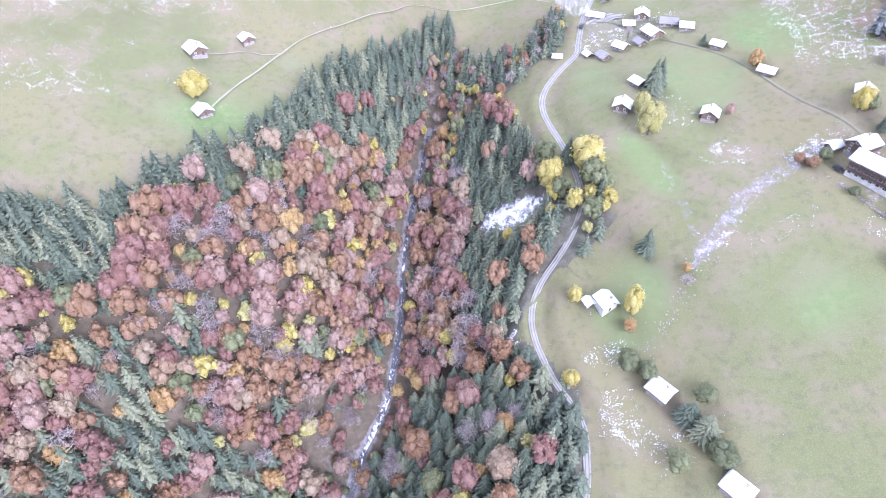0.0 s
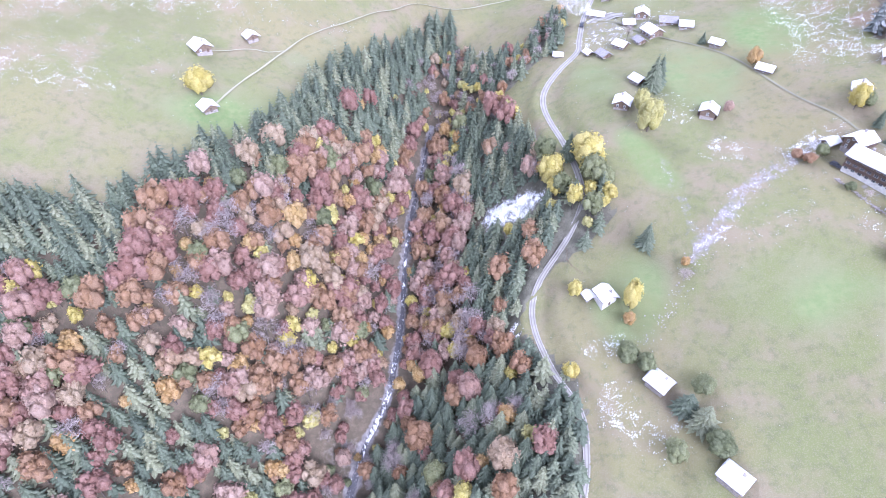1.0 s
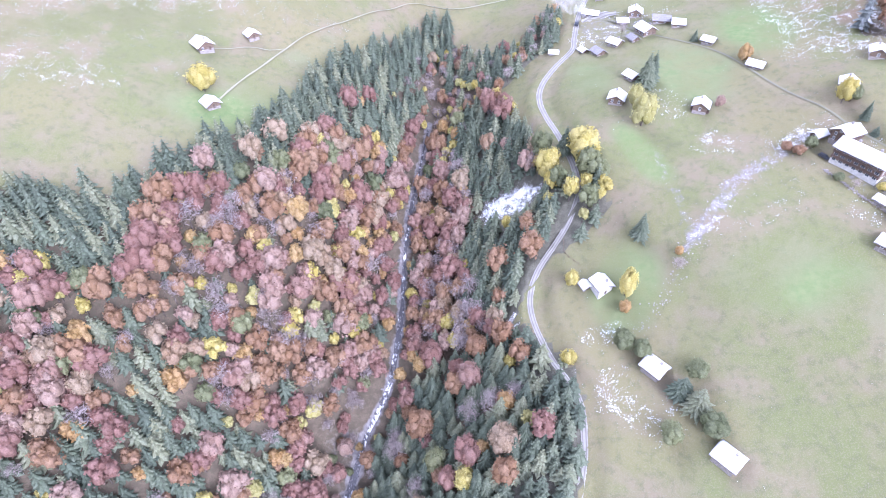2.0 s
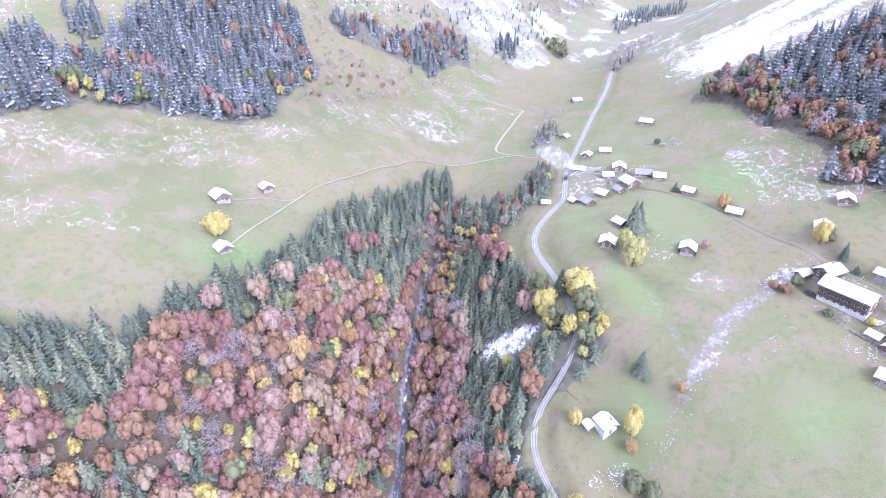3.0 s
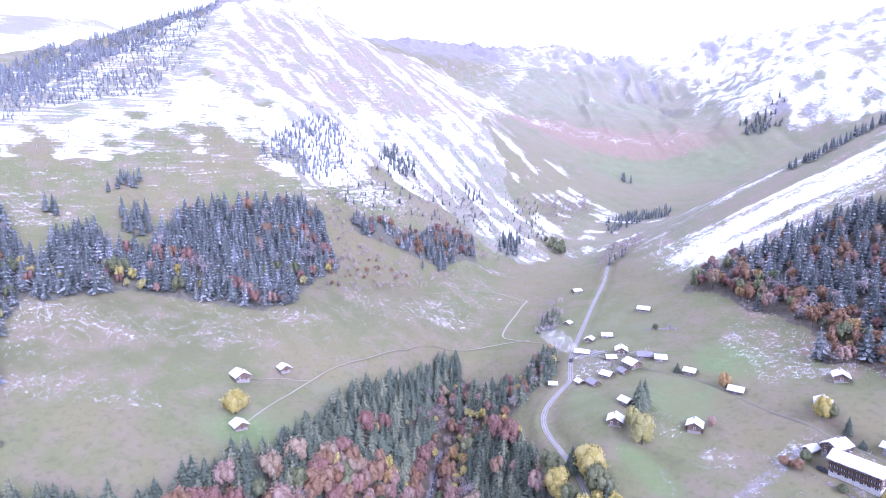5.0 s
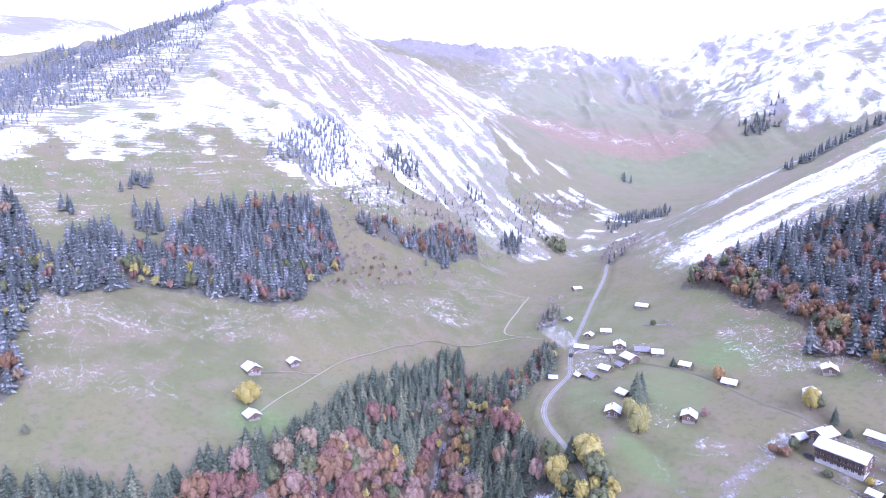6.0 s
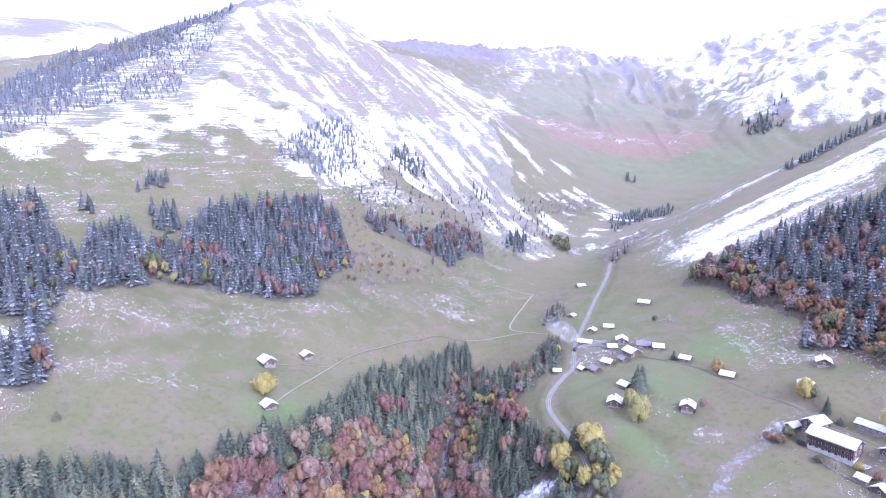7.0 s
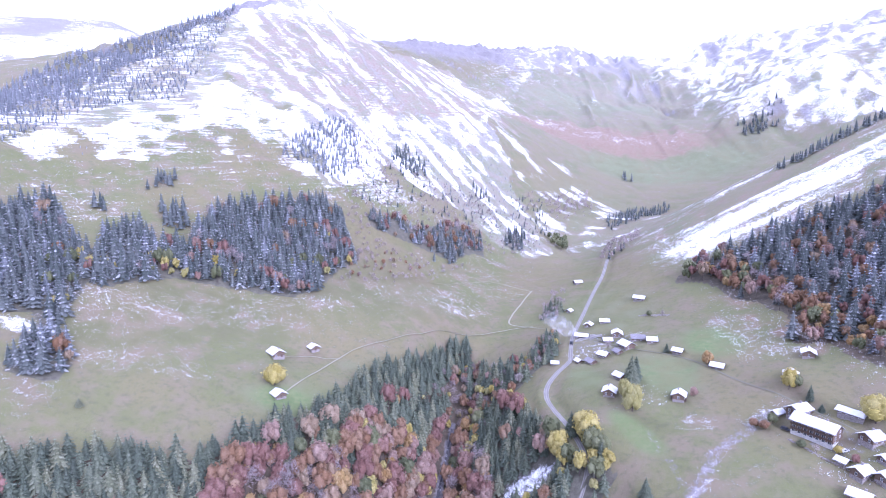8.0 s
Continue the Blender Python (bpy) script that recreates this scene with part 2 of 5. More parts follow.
# ---- the lie of the land ----
# landform lines: (x, y, z) nodes along each natural line of the valley
LANDFORM = {
    "stream": [(-75, -400, -90), (-62, 20, -32), (-46, 100, -8), (-38, 130, 0), (-33, 138, 14), (-25, 150, 31), (-21, 180, 37), (-20, 215, 49), (-14, 262, 60), (-8, 300, 72), (-3, 350, 92), (-2, 388, 120)],
    "left bank": [(-150, 20, 38), (-112, 80, 32), (-82, 106, 20), (-66, 168, 68), (-60, 192, 88), (-46, 215, 84), (-36, 255, 88)],
    "left rim": [(-330, -100, 80), (-260, 20, 92), (-185, 110, 104), (-130, 168, 113), (-92, 198, 112), (-62, 228, 106), (-44, 262, 104), (-32, 312, 113), (-20, 368, 126)],
    "left meadow": [(-195, 183, 139), (-106, 229, 122), (-118, 275, 133), (-103, 297, 132), (-60, 330, 130), (-16, 385, 130), (20, 410, 118)],
    "meadow head": [(-330, 190, 190), (-245, 255, 171), (-223, 283, 178), (-155, 318, 153), (-95, 330, 150), (-78, 410, 158), (-20, 520, 156), (31, 570, 149)],
    "forest top": [(-420, 300, 260), (-315, 375, 232), (-210, 410, 213), (-120, 500, 226), (3, 560, 177)],
    "snow edge": [(-420, 400, 290), (-330, 445, 268), (-182, 618, 303), (-49, 690, 257), (76, 760, 215), (107, 640, 158)],
    "hill crest": [(-900, 300, 330), (-570, 640, 327), (-560, 780, 392), (-495, 860, 436), (-389, 1000, 518), (-275, 1100, 556), (-200, 1180, 512), (-100, 1400, 520), (-140, 1700, 585)],
    "hill spur": [(-178, 1090, 490), (-44, 1000, 391), (60, 930, 320), (150, 860, 235)],
    "cirque": [(105, 1750, 575), (343, 1750, 586), (477, 1800, 546), (723, 1850, 563), (859, 1700, 607), (964, 1650, 583), (1006, 1500, 601), (1300, 1300, 640)],
    "cirque foot": [(114, 1180, 356), (363, 1220, 335), (540, 1380, 370), (578, 1150, 358), (640, 1100, 395), (720, 1130, 440)],
    "upper valley": [(135, 640, 146), (126, 480, 137), (170, 560, 149), (313, 760, 178), (314, 960, 222), (411, 1010, 240), (493, 1000, 258), (613, 1000, 288)],
    "right crest": [(900, 420, 480), (457, 560, 306), (372, 565, 262), (302, 565, 229), (232, 565, 187), (185, 550, 163)],
    "right hollow": [(900, 760, 330), (650, 860, 275), (450, 800, 215)],
    "right foot": [(200, 407, 160), (212, 340, 156), (203, 262, 152), (220, 200, 158), (260, 120, 160), (300, -100, 160)],
    "right slope": [(600, 100, 330), (400, 250, 265), (330, 420, 228), (300, 330, 200)],
    "village shelf": [(152, 403, 139), (95, 430, 128), (108, 317, 129), (138, 282, 133), (150, 253, 135), (171, 214, 142), (160, 170, 128)],
    "right meadow": [(127, 97, 94), (103, 167, 114), (117, 202, 122), (92, 228, 122), (82, 241, 125), (95, 303, 125)],
    "right edge": [(120, 20, 62), (91, 81, 79), (77, 116, 79), (64, 152, 84), (66, 180, 99), (60, 212, 112), (52, 250, 112), (62, 300, 118), (58, 360, 120)],
    "right bank": [(20, 40, 22), (10, 90, 40), (34, 95, 62), (40, 140, 74), (32, 180, 80), (32, 216, 84), (20, 260, 90), (22, 320, 108)],
    "far west": [(-1545, 2000, 722), (-1200, 2000, 722), (-1045, 2050, 661), (-1048, 1300, 417), (-700, 1500, 380), (-2600, 1500, 700), (-2400, -400, 500)],
    "far rest": [(2600, 900, 800), (2400, -600, 600), (1400, -1500, 300), (-1400, -1600, 300), (0, -1600, -120), (300, 2500, 300), (-1500, 2800, 500), (2200, 2600, 500), (900, 2400, 300)],
}


def landform_nodes():
    """Nodes along every line, closer together where the lines are short."""
    pts = []
    for name, line in LANDFORM.items():
        if name.startswith("far"):
            pts += [np.array(a, float) for a in line]
            continue
        for a, b in zip(line, line[1:]):
            a, b = np.array(a, float), np.array(b, float)
            n = max(1, int(np.hypot(*(b - a)[:2]) / (28 if np.hypot(*a[:2]) < 420 else 140)))
            pts += [a + (b - a) * k / n for k in range(n)]
        pts.append(np.array(line[-1], float))
    return np.array(pts)


NODES = landform_nodes()
CREASE = 14.0


def _kernel(ax, ay, bx, by):
    return np.sqrt((ax - bx) ** 2 + (ay - by) ** 2 + CREASE**2)


_g = _kernel(NODES[:, None, 0], NODES[:, None, 1], NODES[None, :, 0], NODES[None, :, 1])
_n = len(NODES)
_sys = np.block([[_g - 4.0 * np.eye(_n), np.ones((_n, 1))], [np.ones((1, _n)), np.zeros((1, 1))]])
WEIGHTS = np.linalg.solve(_sys, np.r_[NODES[:, 2], 0.0])


def lattice(ix, iy, seed):
    v = np.sin(ix * 127.1 + iy * 311.7 + seed * 74.7) * 43758.5453
    return v - np.floor(v)


def value_noise(x, y, seed=0):
    """Smooth noise from -1 to 1 with cells one unit wide."""
    ix, iy = np.floor(x), np.floor(y)
    fx, fy = x - ix, y - iy
    fx, fy = fx * fx * fx * (fx * (6 * fx - 15) + 10), fy * fy * fy * (fy * (6 * fy - 15) + 10)
    a = lattice(ix, iy, seed) * (1 - fx) + lattice(ix + 1, iy, seed) * fx
    b = lattice(ix, iy + 1, seed) * (1 - fx) + lattice(ix + 1, iy + 1, seed) * fx
    return 2 * (a * (1 - fy) + b * fy) - 1


def smooth(a, b, x):
    t = np.clip((x - a) / (b - a), 0, 1)
    return t * t * (3 - 2 * t)


def base_height(x, y):
    x, y = np.asarray(x, float), np.asarray(y, float)
    out = np.full(x.shape, WEIGHTS[-1])
    for (px, py, _), w in zip(NODES, WEIGHTS):
        out = out + w * _kernel(x, y, px, py)
    return out


def streaks(x, y, across, along, seed):
    """Uneven lines from -1 to 1 down the hill's flank, which falls away to the south-east."""
    u, v = (x + 0.92 * y) * 0.736, (0.92 * x - y) * 0.736
    warp = 0.6 * value_noise(x / 110, y / 110, seed + 40)
    return value_noise(u / across + warp, v / along, seed)


def gullies(x, y):
    """Ribs and gullies from -1 to 1 that run down the hill's flank and down the cirque's walls."""
    warp = 0.5 * value_noise(x / 90, y / 90, 5)
    hill = 0.6 * (1 - 2 * np.abs(streaks(x, y, 46, 240, 3))) + 0.4 * (1 - 2 * np.abs(streaks(x, y, 19, 110, 8)))
    wall = 1 - 2 * np.abs(value_noise(x / 52 + warp * 2, y / 210, 6))
    wall = 0.6 * wall + 0.4 * (1 - 2 * np.abs(value_noise(x / 21 + warp, y / 90, 9)))
    k = smooth(60, 260, x - (y - 1000) * 0.25)
    return hill * (1 - k) + wall * k


def relief(x, y, z):
    """Gullies, crags and hummocks of the high ground."""
    far = np.clip(smooth(430, 760, y) + smooth(450, 800, np.abs(x)), 0, 1)
    high = far * smooth(190, 330, z)
    crag = smooth(470, 560, z) * far
    bumps = 4 * value_noise(x / 34, y / 34, 12) + 2 * value_noise(x / 15, y / 15, 13)
    return high * ((9 + 7 * smooth(1150, 1400, y)) * gullies(x, y) + 0.6 * bumps) + crag * (9 * np.abs(value_noise(x / 26, y / 40, 14)) + 5 * value_noise(x / 11, y / 17, 15))


def height(x, y):
    """Height of the ground."""
    x, y = np.asarray(x, float), np.asarray(y, float)
    z = base_height(x, y)
    z = z + 0.35 * value_noise(x / 7, y / 7, 1) + 0.9 * value_noise(x / 22, y / 22, 2)
    return z + relief(x, y, z)


def curve_through(nodes, step=3.0):
    """A smooth line through plan points, at even steps."""
    p = np.array(nodes, float)
    p = np.vstack([2 * p[0] - p[1], p, 2 * p[-1] - p[-2]])
    out = []
    for a, b, c, e in zip(p, p[1:], p[2:], p[3:]):
        n = max(2, int(np.linalg.norm(c - b) / step))
        for t in np.arange(n) / n:
            out.append(0.5 * (2 * b + (c - a) * t + (2 * a - 5 * b + 4 * c - e) * t**2 + (3 * b - a - 3 * c + e) * t**3))
    out.append(p[-2])
    return np.array(out)


def eased(z, rounds):
    for _ in range(rounds):
        z = np.r_[z[0], 0.25 * z[:-2] + 0.5 * z[1:-1] + 0.25 * z[2:], z[-1]]
    return z


ROAD = curve_through([(166, 556), (146, 499), (118, 436), (95, 378), (83, 345), (76, 318), (73, 306), (60, 288), (52, 274), (50, 261), (52, 247), (55, 234), (58, 217), (60, 204), (60, 196), (54, 184), (48, 177), (41, 169), (37, 160), (37, 148), (42, 130), (50, 112), (50, 97), (48, 86), (40, 60), (20, 20), (0, -60), (-10, -160)])
LANE = curve_through([(82, 340), (96, 334), (106, 318), (119, 303), (141, 275), (152, 232), (162, 209), (166, 196), (176, 176), (184, 150), (190, 120), (196, 60), (205, -40)])
ROAD_Z, LANE_Z = eased(height(ROAD[:, 0], ROAD[:, 1]), 12), eased(height(LANE[:, 0], LANE[:, 1]), 12)


def benched(x, y, z, line, line_z, flat, blend):
    """Ground cut and filled level across a road."""
    x, y = np.asarray(x, float), np.asarray(y, float)
    near = np.full(x.shape, 1e9)
    level = np.zeros(x.shape)
    for (px, py), pz in zip(line, line_z):
        d = np.hypot(x - px, y - py)
        closer = d < near
        near, level = np.where(closer, d, near), np.where(closer, pz, level)
    k = smooth(flat, blend, near)
    return z * k + (level - 0.32) * (1 - k)


def ground_z(x, y):
    z = height(x, y)
    z = benched(x, y, z, ROAD, ROAD_Z, 3.4, 9.0)
    return benched(x, y, z, LANE, LANE_Z, 2.8, 6.5)


def gz(x, y):
    return float(ground_z(np.array([x]), np.array([y]))[0])


STREAM = curve_through([(a, b) for a, b, _ in LANDFORM["stream"]][1:], 2.0)


def distance_to(line, x, y):
    d = np.full(np.shape(x), 1e9)
    for px, py in line:
        d = np.minimum(d, np.hypot(x - px, y - py))
    return d


def inside(poly, x, y):
    """Whether plan points lie in a polygon."""
    x, y = np.asarray(x, float), np.asarray(y, float)
    odd = np.zeros(x.shape, bool)
    for (ax, ay), (bx, by) in zip(poly, poly[1:] + poly[:1]):
        cross = ((ay > y) != (by > y)) & (x < (bx - ax) * (y - ay) / (by - ay + 1e-9) + ax)
        odd ^= cross
    return odd


def blob(x, y, cx, cy, rx, ry, turn=0.0):
    """A soft-edged ellipse of the plan, 1 inside and 0 outside."""
    c, s = math.cos(radians(turn)), math.sin(radians(turn))
    u, v = (x - cx) * c + (y - cy) * s, -(x - cx) * s + (y - cy) * c
    return smooth(1.35, 0.55, np.hypot(u / rx, v / ry))


GORGE_WOOD = [(-420, 40), (-300, 95), (-230, 140), (-170, 168), (-150, 172), (-132, 176), (-122, 192), (-108, 210), (-92, 222), (-76, 254), (-60, 288), (-42, 312), (-22, 338), (-8, 366), (4, 372), (14, 345), (24, 318), (40, 318), (62, 345), (74, 352), (68, 322), (44, 296), (30, 285), (36, 262), (44, 240), (46, 224), (54, 206), (66, 202), (72, 186), (60, 177), (46, 172), (36, 164), (30, 150), (40, 140), (50, 124), (52, 112), (49, 88), (40, 55), (60, 10), (70, -80), (30, -170), (-200, -170), (-420, -120)]
HILL_WOOD = [(-214, 413), (-196, 429), (-163, 455), (-132, 479), (-113, 480), (-105, 455), (-90, 430), (-104, 392), (-111, 358), (-127, 338), (-146, 338), (-165, 335), (-187, 327), (-203, 319), (-217, 302), (-228, 284), (-241, 284), (-255, 312), (-263, 336), (-248, 358), (-224, 345), (-208, 366), (-213, 390)]
LEFT_WOOD = [(-420, 290), (-333, 305), (-321, 319), (-317, 337), (-303, 348), (-280, 320), (-273, 316), (-257, 312), (-243, 289), (-241, 270), (-240, 249), (-233, 228), (-213, 214), (-210, 204), (-214, 197), (-237, 198), (-236, 222), (-253, 247), (-265, 238), (-300, 218), (-420, 215)]
SPUR_WOOD = [(-95, 502), (-66, 529), (-31, 551), (13, 598), (29, 593), (28, 555), (-7, 521), (-31, 519), (-64, 500), (-85, 488)]
RIGHT_WOOD = [(184, 411), (196, 399), (203, 383), (205, 349), (214, 333), (212, 311), (214, 298), (208, 274), (196, 258), (210, 243), (206, 219), (212, 202), (240, 174), (420, 150), (440, 300), (380, 372), (336, 390), (311, 410), (279, 416), (261, 426), (237, 424), (211, 430), (190, 420)]


def wood_cover(x, y):
    return inside(GORGE_WOOD, x, y) | inside(HILL_WOOD, x, y) | inside(LEFT_WOOD, x, y) | inside(SPUR_WOOD, x, y) | inside(RIGHT_WOOD, x, y)


def axis_steps(spans):
    out = []
    for a, b, step in spans:
        n = max(1, round((b - a) / step))
        out += [a + (b - a) * k / n for k in range(n)]
    return np.array(out + [spans[-1][1]])


RAVINE = curve_through([(150, 199), (141, 193), (120, 182), (109, 170), (99, 159), (94, 154), (88, 145), (79, 136), (71, 130)])
GULLY = curve_through([(93, 205), (94, 196), (96, 178), (98, 162)])


def build_ground():
    xs = axis_steps([(-2600, -1100, 75), (-1100, -600, 25), (-600, -340, 4.5), (-340, -200, 3.2), (-200, 220, 2.4), (220, 420, 3.6), (420, 800, 6), (800, 1200, 11), (1200, 2600, 70)])
    ys = axis_steps([(-1500, -300, 100), (-300, 40, 14), (40, 400, 2.4), (400, 620, 3.4), (620, 1250, 5), (1250, 1950, 9), (1950, 2700, 75)])
    gx, gy = np.meshgrid(xs, ys)
    x, y = gx.ravel(), gy.ravel()
    z = height(x, y)
    near = (np.abs(x) < 260) & (y > -200) & (y < 580)
    z[near] = ground_z(x[near], y[near])
    bed = near & (y < 400)
    d = np.full(x.shape, 1e9)
    d[bed] = distance_to(STREAM, x[bed], y[bed])
    nx, ny = len(xs), len(ys)
    i = (np.arange(ny - 1)[:, None] * nx + np.arange(nx - 1)[None, :]).ravel()
    quads = np.stack([i, i + 1, i + nx + 1, i + nx], 1)
    mesh = bpy.data.meshes.new("ground")
    mesh.vertices.add(len(x))
    mesh.vertices.foreach_set("co", np.stack([x, y, z], 1).ravel())
    mesh.loops.add(quads.size)
    mesh.loops.foreach_set("vertex_index", quads.ravel())
    mesh.polygons.add(len(quads))
    mesh.polygons.foreach_set("loop_start", np.arange(len(quads)) * 4)
    mesh.polygons.foreach_set("use_smooth", np.ones(len(quads), bool))
    mesh.update()
    wood = np.zeros(x.shape)
    sel = (np.abs(x) < 480) & (y > -200) & (y < 620)
    wood[sel] = wood_cover(x[sel], y[sel])
    # how much snow lies where
    lit, rib = value_noise(x / 60, y / 60, 11), gullies(x, y)
    wx, wy = x + 9 * value_noise(x / 28, y / 28, 51), y + 14 * value_noise(x / 28, y / 28, 52)
    fine_lines, lines = streaks(x, y, 6, 40, 61), streaks(x, y, 19, 90, 62)
    mottle = 0.24 * value_noise(x / 26, y / 26, 21) + 0.24 * value_noise(x / 11, y / 13, 22)
    field, ledges, flank_top, cliff = (1.0 * inside(p, wx, wy) for p in (SNOWFIELD, LEDGES, UPPER_FACE, CLIFF))
    snow = -0.26 + 0.1 * lit
    slope = smooth(190, 225, z) * smooth(300, 360, y) * smooth(-40, -110, x - (y - 500) * 0.3)
    snow = snow + 0.3 * slope * (1 - field) * (1 - ledges)
    snow = snow + field * (0.86 + 1.3 * mottle + 0.25 * np.minimum(lines, 0.3) - 0.3 * smooth(300, 262, z))
    snow = snow + ledges * (0.56 + 0.9 * mottle)
    snow = snow + flank_top * (0.19 + 0.4 * lines + 0.55 * fine_lines + 0.6 * mottle + 0.22 * smooth(440, 520, z))
    snow = snow + cliff * (0.3 + 0.2 * smooth(190, 260, z) - 0.25 * smooth(40, 110, x) + 0.45 * lines + 0.5 * fine_lines + 1.3 * mottle)
    back = smooth(800, 1000, y) * smooth(-140, 40, x - (y - 1000) * 0.4) * (1 - flank_top)
    east = smooth(470, 620, x)
    comb = (0.5 * value_noise(x / 13 + 0.4 * lit, y / 120, 24) + 0.5 * rib) * (1 - east) + east * (0.6 * value_noise((x - 0.5 * y) / 12 + 0.4 * lit, (0.5 * x + y) / 70, 25) + 0.6 * value_noise((x - 0.5 * y) / 30, (0.5 * x + y) / 110, 26))
    tops = smooth(400, 520, z) * (1 - east) + smooth(290, 350, z) * east
    snow = snow + back * (0.18 + tops * (0.24 + 0.3 * east - 0.6 * comb + (1.2 - 0.4 * east) * mottle) + 0.35 * comb * smooth(300, 350, z) + 0.4 * mottle)
    snow = snow + 0.1 * smooth(520, 640, y) * smooth(-60, 40, x) * smooth(420, 250, x) * smooth(1050, 850, y) * (1.0 + lit + 2.0 * mottle + 1.2 * lines)
    snow = snow + back * 0.3 * blob(x, y, 260, 1140, 250, 30, -6)
    west = smooth(-700, -900, x) * smooth(900, 1200, y)
    snow = snow + west * (0.12 + 0.4 * smooth(640, 560, z) + 0.15 + 0.5 * lit)
    # long diagonal snow bands on the eastern flank
    bands = value_noise((y + 0.16 * x) / 9 + 0.5 * lit, x / 150, 17)
    east_flank = smooth(165, 235, x - (470 - y) * 0.25) * smooth(415, 440, y + 0.1 * (x - 200)) * smooth(800, 600, y)
    snow = snow + east_flank * (0.3 + 0.6 * smooth(520, 490, y + 0.02 * x + 8 * lit) * smooth(432, 452, y) + 0.5 * bands + 0.5 * mottle)
    snow = snow + blob(x, y, 150, 790, 90, 190, 15) * (1 - flank_top) * (1 - cliff) * (0.06 + 0.45 * lines + 0.45 * fine_lines + 0.9 * mottle)
    calm = np.clip(smooth(520, 640, y) + field + ledges + flank_top + cliff, 0, 1)
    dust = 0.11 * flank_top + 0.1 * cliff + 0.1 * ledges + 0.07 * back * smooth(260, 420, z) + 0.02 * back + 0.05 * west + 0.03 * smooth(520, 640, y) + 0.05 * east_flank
    patches = 0.0 * x
    for cx, cy, rx, ry, turn, much in SNOW_PATCHES:
        patches = patches + (much + 0.17) * blob(x, y, cx, cy, rx, ry, turn)
    snow = snow + np.minimum(patches, 0.4)
    snow[bed] += 0.3 * smooth(6.5, 1.5, distance_to(RAVINE, x[bed], y[bed]) + 3 * smooth(162, 150, y[bed])) + 0.26 * smooth(5.5, 0.8, distance_to(GULLY, x[bed], y[bed]))
    snow = snow + 0.6 * blob(x, y, -254, 232, 13, 7, 0)
    snow = np.where((wood > 0) & (x < 150) & (x > -230), np.minimum(snow, -0.35) + 0.95 * blob(x, y, 32, 213, 18, 8, -28) + 0.95 * blob(x, y, 30, 150, 7, 5, 30), snow)
    lush = 0.0 * x
    for cx, cy, rx, ry, turn, much in LUSH_PATCHES:
        lush = lush + much * blob(x, y, cx, cy, rx, ry, turn)
    rust = 1.0 * blob(x, y, 300, 1115, 230, 70, -6) + 0.55 * flank_top + 0.3 * east_flank + 0.5 * blob(x, y, 205, 300, 12, 60, 0)
    rust = np.where(inside(GORGE_WOOD, x, y) & (x < 20), 0.6, rust)
    rust = np.where(inside(RIGHT_WOOD, x, y), 0.35, rust) + 0.25 * blob(x, y, 205, 235, 14, 30, 0)
    zz = z.reshape(ny, nx)
    gxz, gyz = np.gradient(zz, axis=1) / np.gradient(gx, axis=1), np.gradient(zz, axis=0) / np.gradient(gy, axis=0)
    steep = np.hypot(gxz, gyz).ravel()
    rock = 0.6 * smooth(1.0, 1.6, steep) * (wood < 0.5) + 0.8 * smooth(3.6, 1.6, d) * (y < 300) + 0.55 * smooth(455, 540, z) * smooth(700, 1000, y)
    rock = rock + 0.4 * blob(x, y, -46, 124, 11, 16, 0) + 0.3 * smooth(0.2, -0.5, rib) * smooth(330, 420, z)
    rock = rock + 0.2 * smooth(235, 300, z) * smooth(520, 640, y) + 0.3 * cliff
    rock[bed] += 0.5 * smooth(6.0, 2.0, distance_to(RAVINE, x[bed], y[bed]) + 3 * smooth(162, 150, y[bed])) + 0.35 * smooth(4.5, 1.5, distance_to(GULLY, x[bed], y[bed]))
    rock = rock + 0.42 * blob(x, y, 100, 322, 26, 20, 0) + 0.4 * blob(x, y, 166, 172, 12, 22, 35) + 0.3 * blob(x, y, 150, 363, 10, 5, -25)
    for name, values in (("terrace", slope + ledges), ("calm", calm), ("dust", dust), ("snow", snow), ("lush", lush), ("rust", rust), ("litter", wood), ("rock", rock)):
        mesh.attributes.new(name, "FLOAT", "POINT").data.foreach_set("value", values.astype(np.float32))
    mesh.materials.append(M["ground"])
    return tagged(new("ground", mesh), "alpine meadow and mountainside in late autumn with patchy first snow", "ground", kind="structure")



# parts of the hill above the meadow
SNOWFIELD = [(-420, 400), (-385, 415), (-380, 444), (-347, 513), (-304, 586), (-313, 740), (-275, 690), (-232, 645), (-190, 625), (-196, 580), (-174, 541), (-126, 508), (-192, 517), (-262, 506), (-302, 456), (-367, 388), (-420, 350)]
LEDGES = [(-640, 440), (-407, 425), (-380, 444), (-347, 513), (-304, 586), (-313, 740), (-319, 886), (-369, 980), (-441, 870), (-500, 780), (-560, 700)]
UPPER_FACE = [(-369, 957), (-319, 886), (-313, 735), (-285, 690), (-232, 645), (-198, 640), (-153, 699), (-87, 785), (-4, 880), (60, 930), (110, 960), (-1, 1286), (-124, 1120), (-238, 1110), (-330, 1060)]
CLIFF = [(-198, 640), (-153, 699), (-87, 785), (-4, 880), (60, 930), (80, 860), (90, 760), (112, 640), (104, 600), (62, 596), (-6, 628), (-75, 625), (-105, 560), (-126, 510), (-174, 541), (-196, 585)]
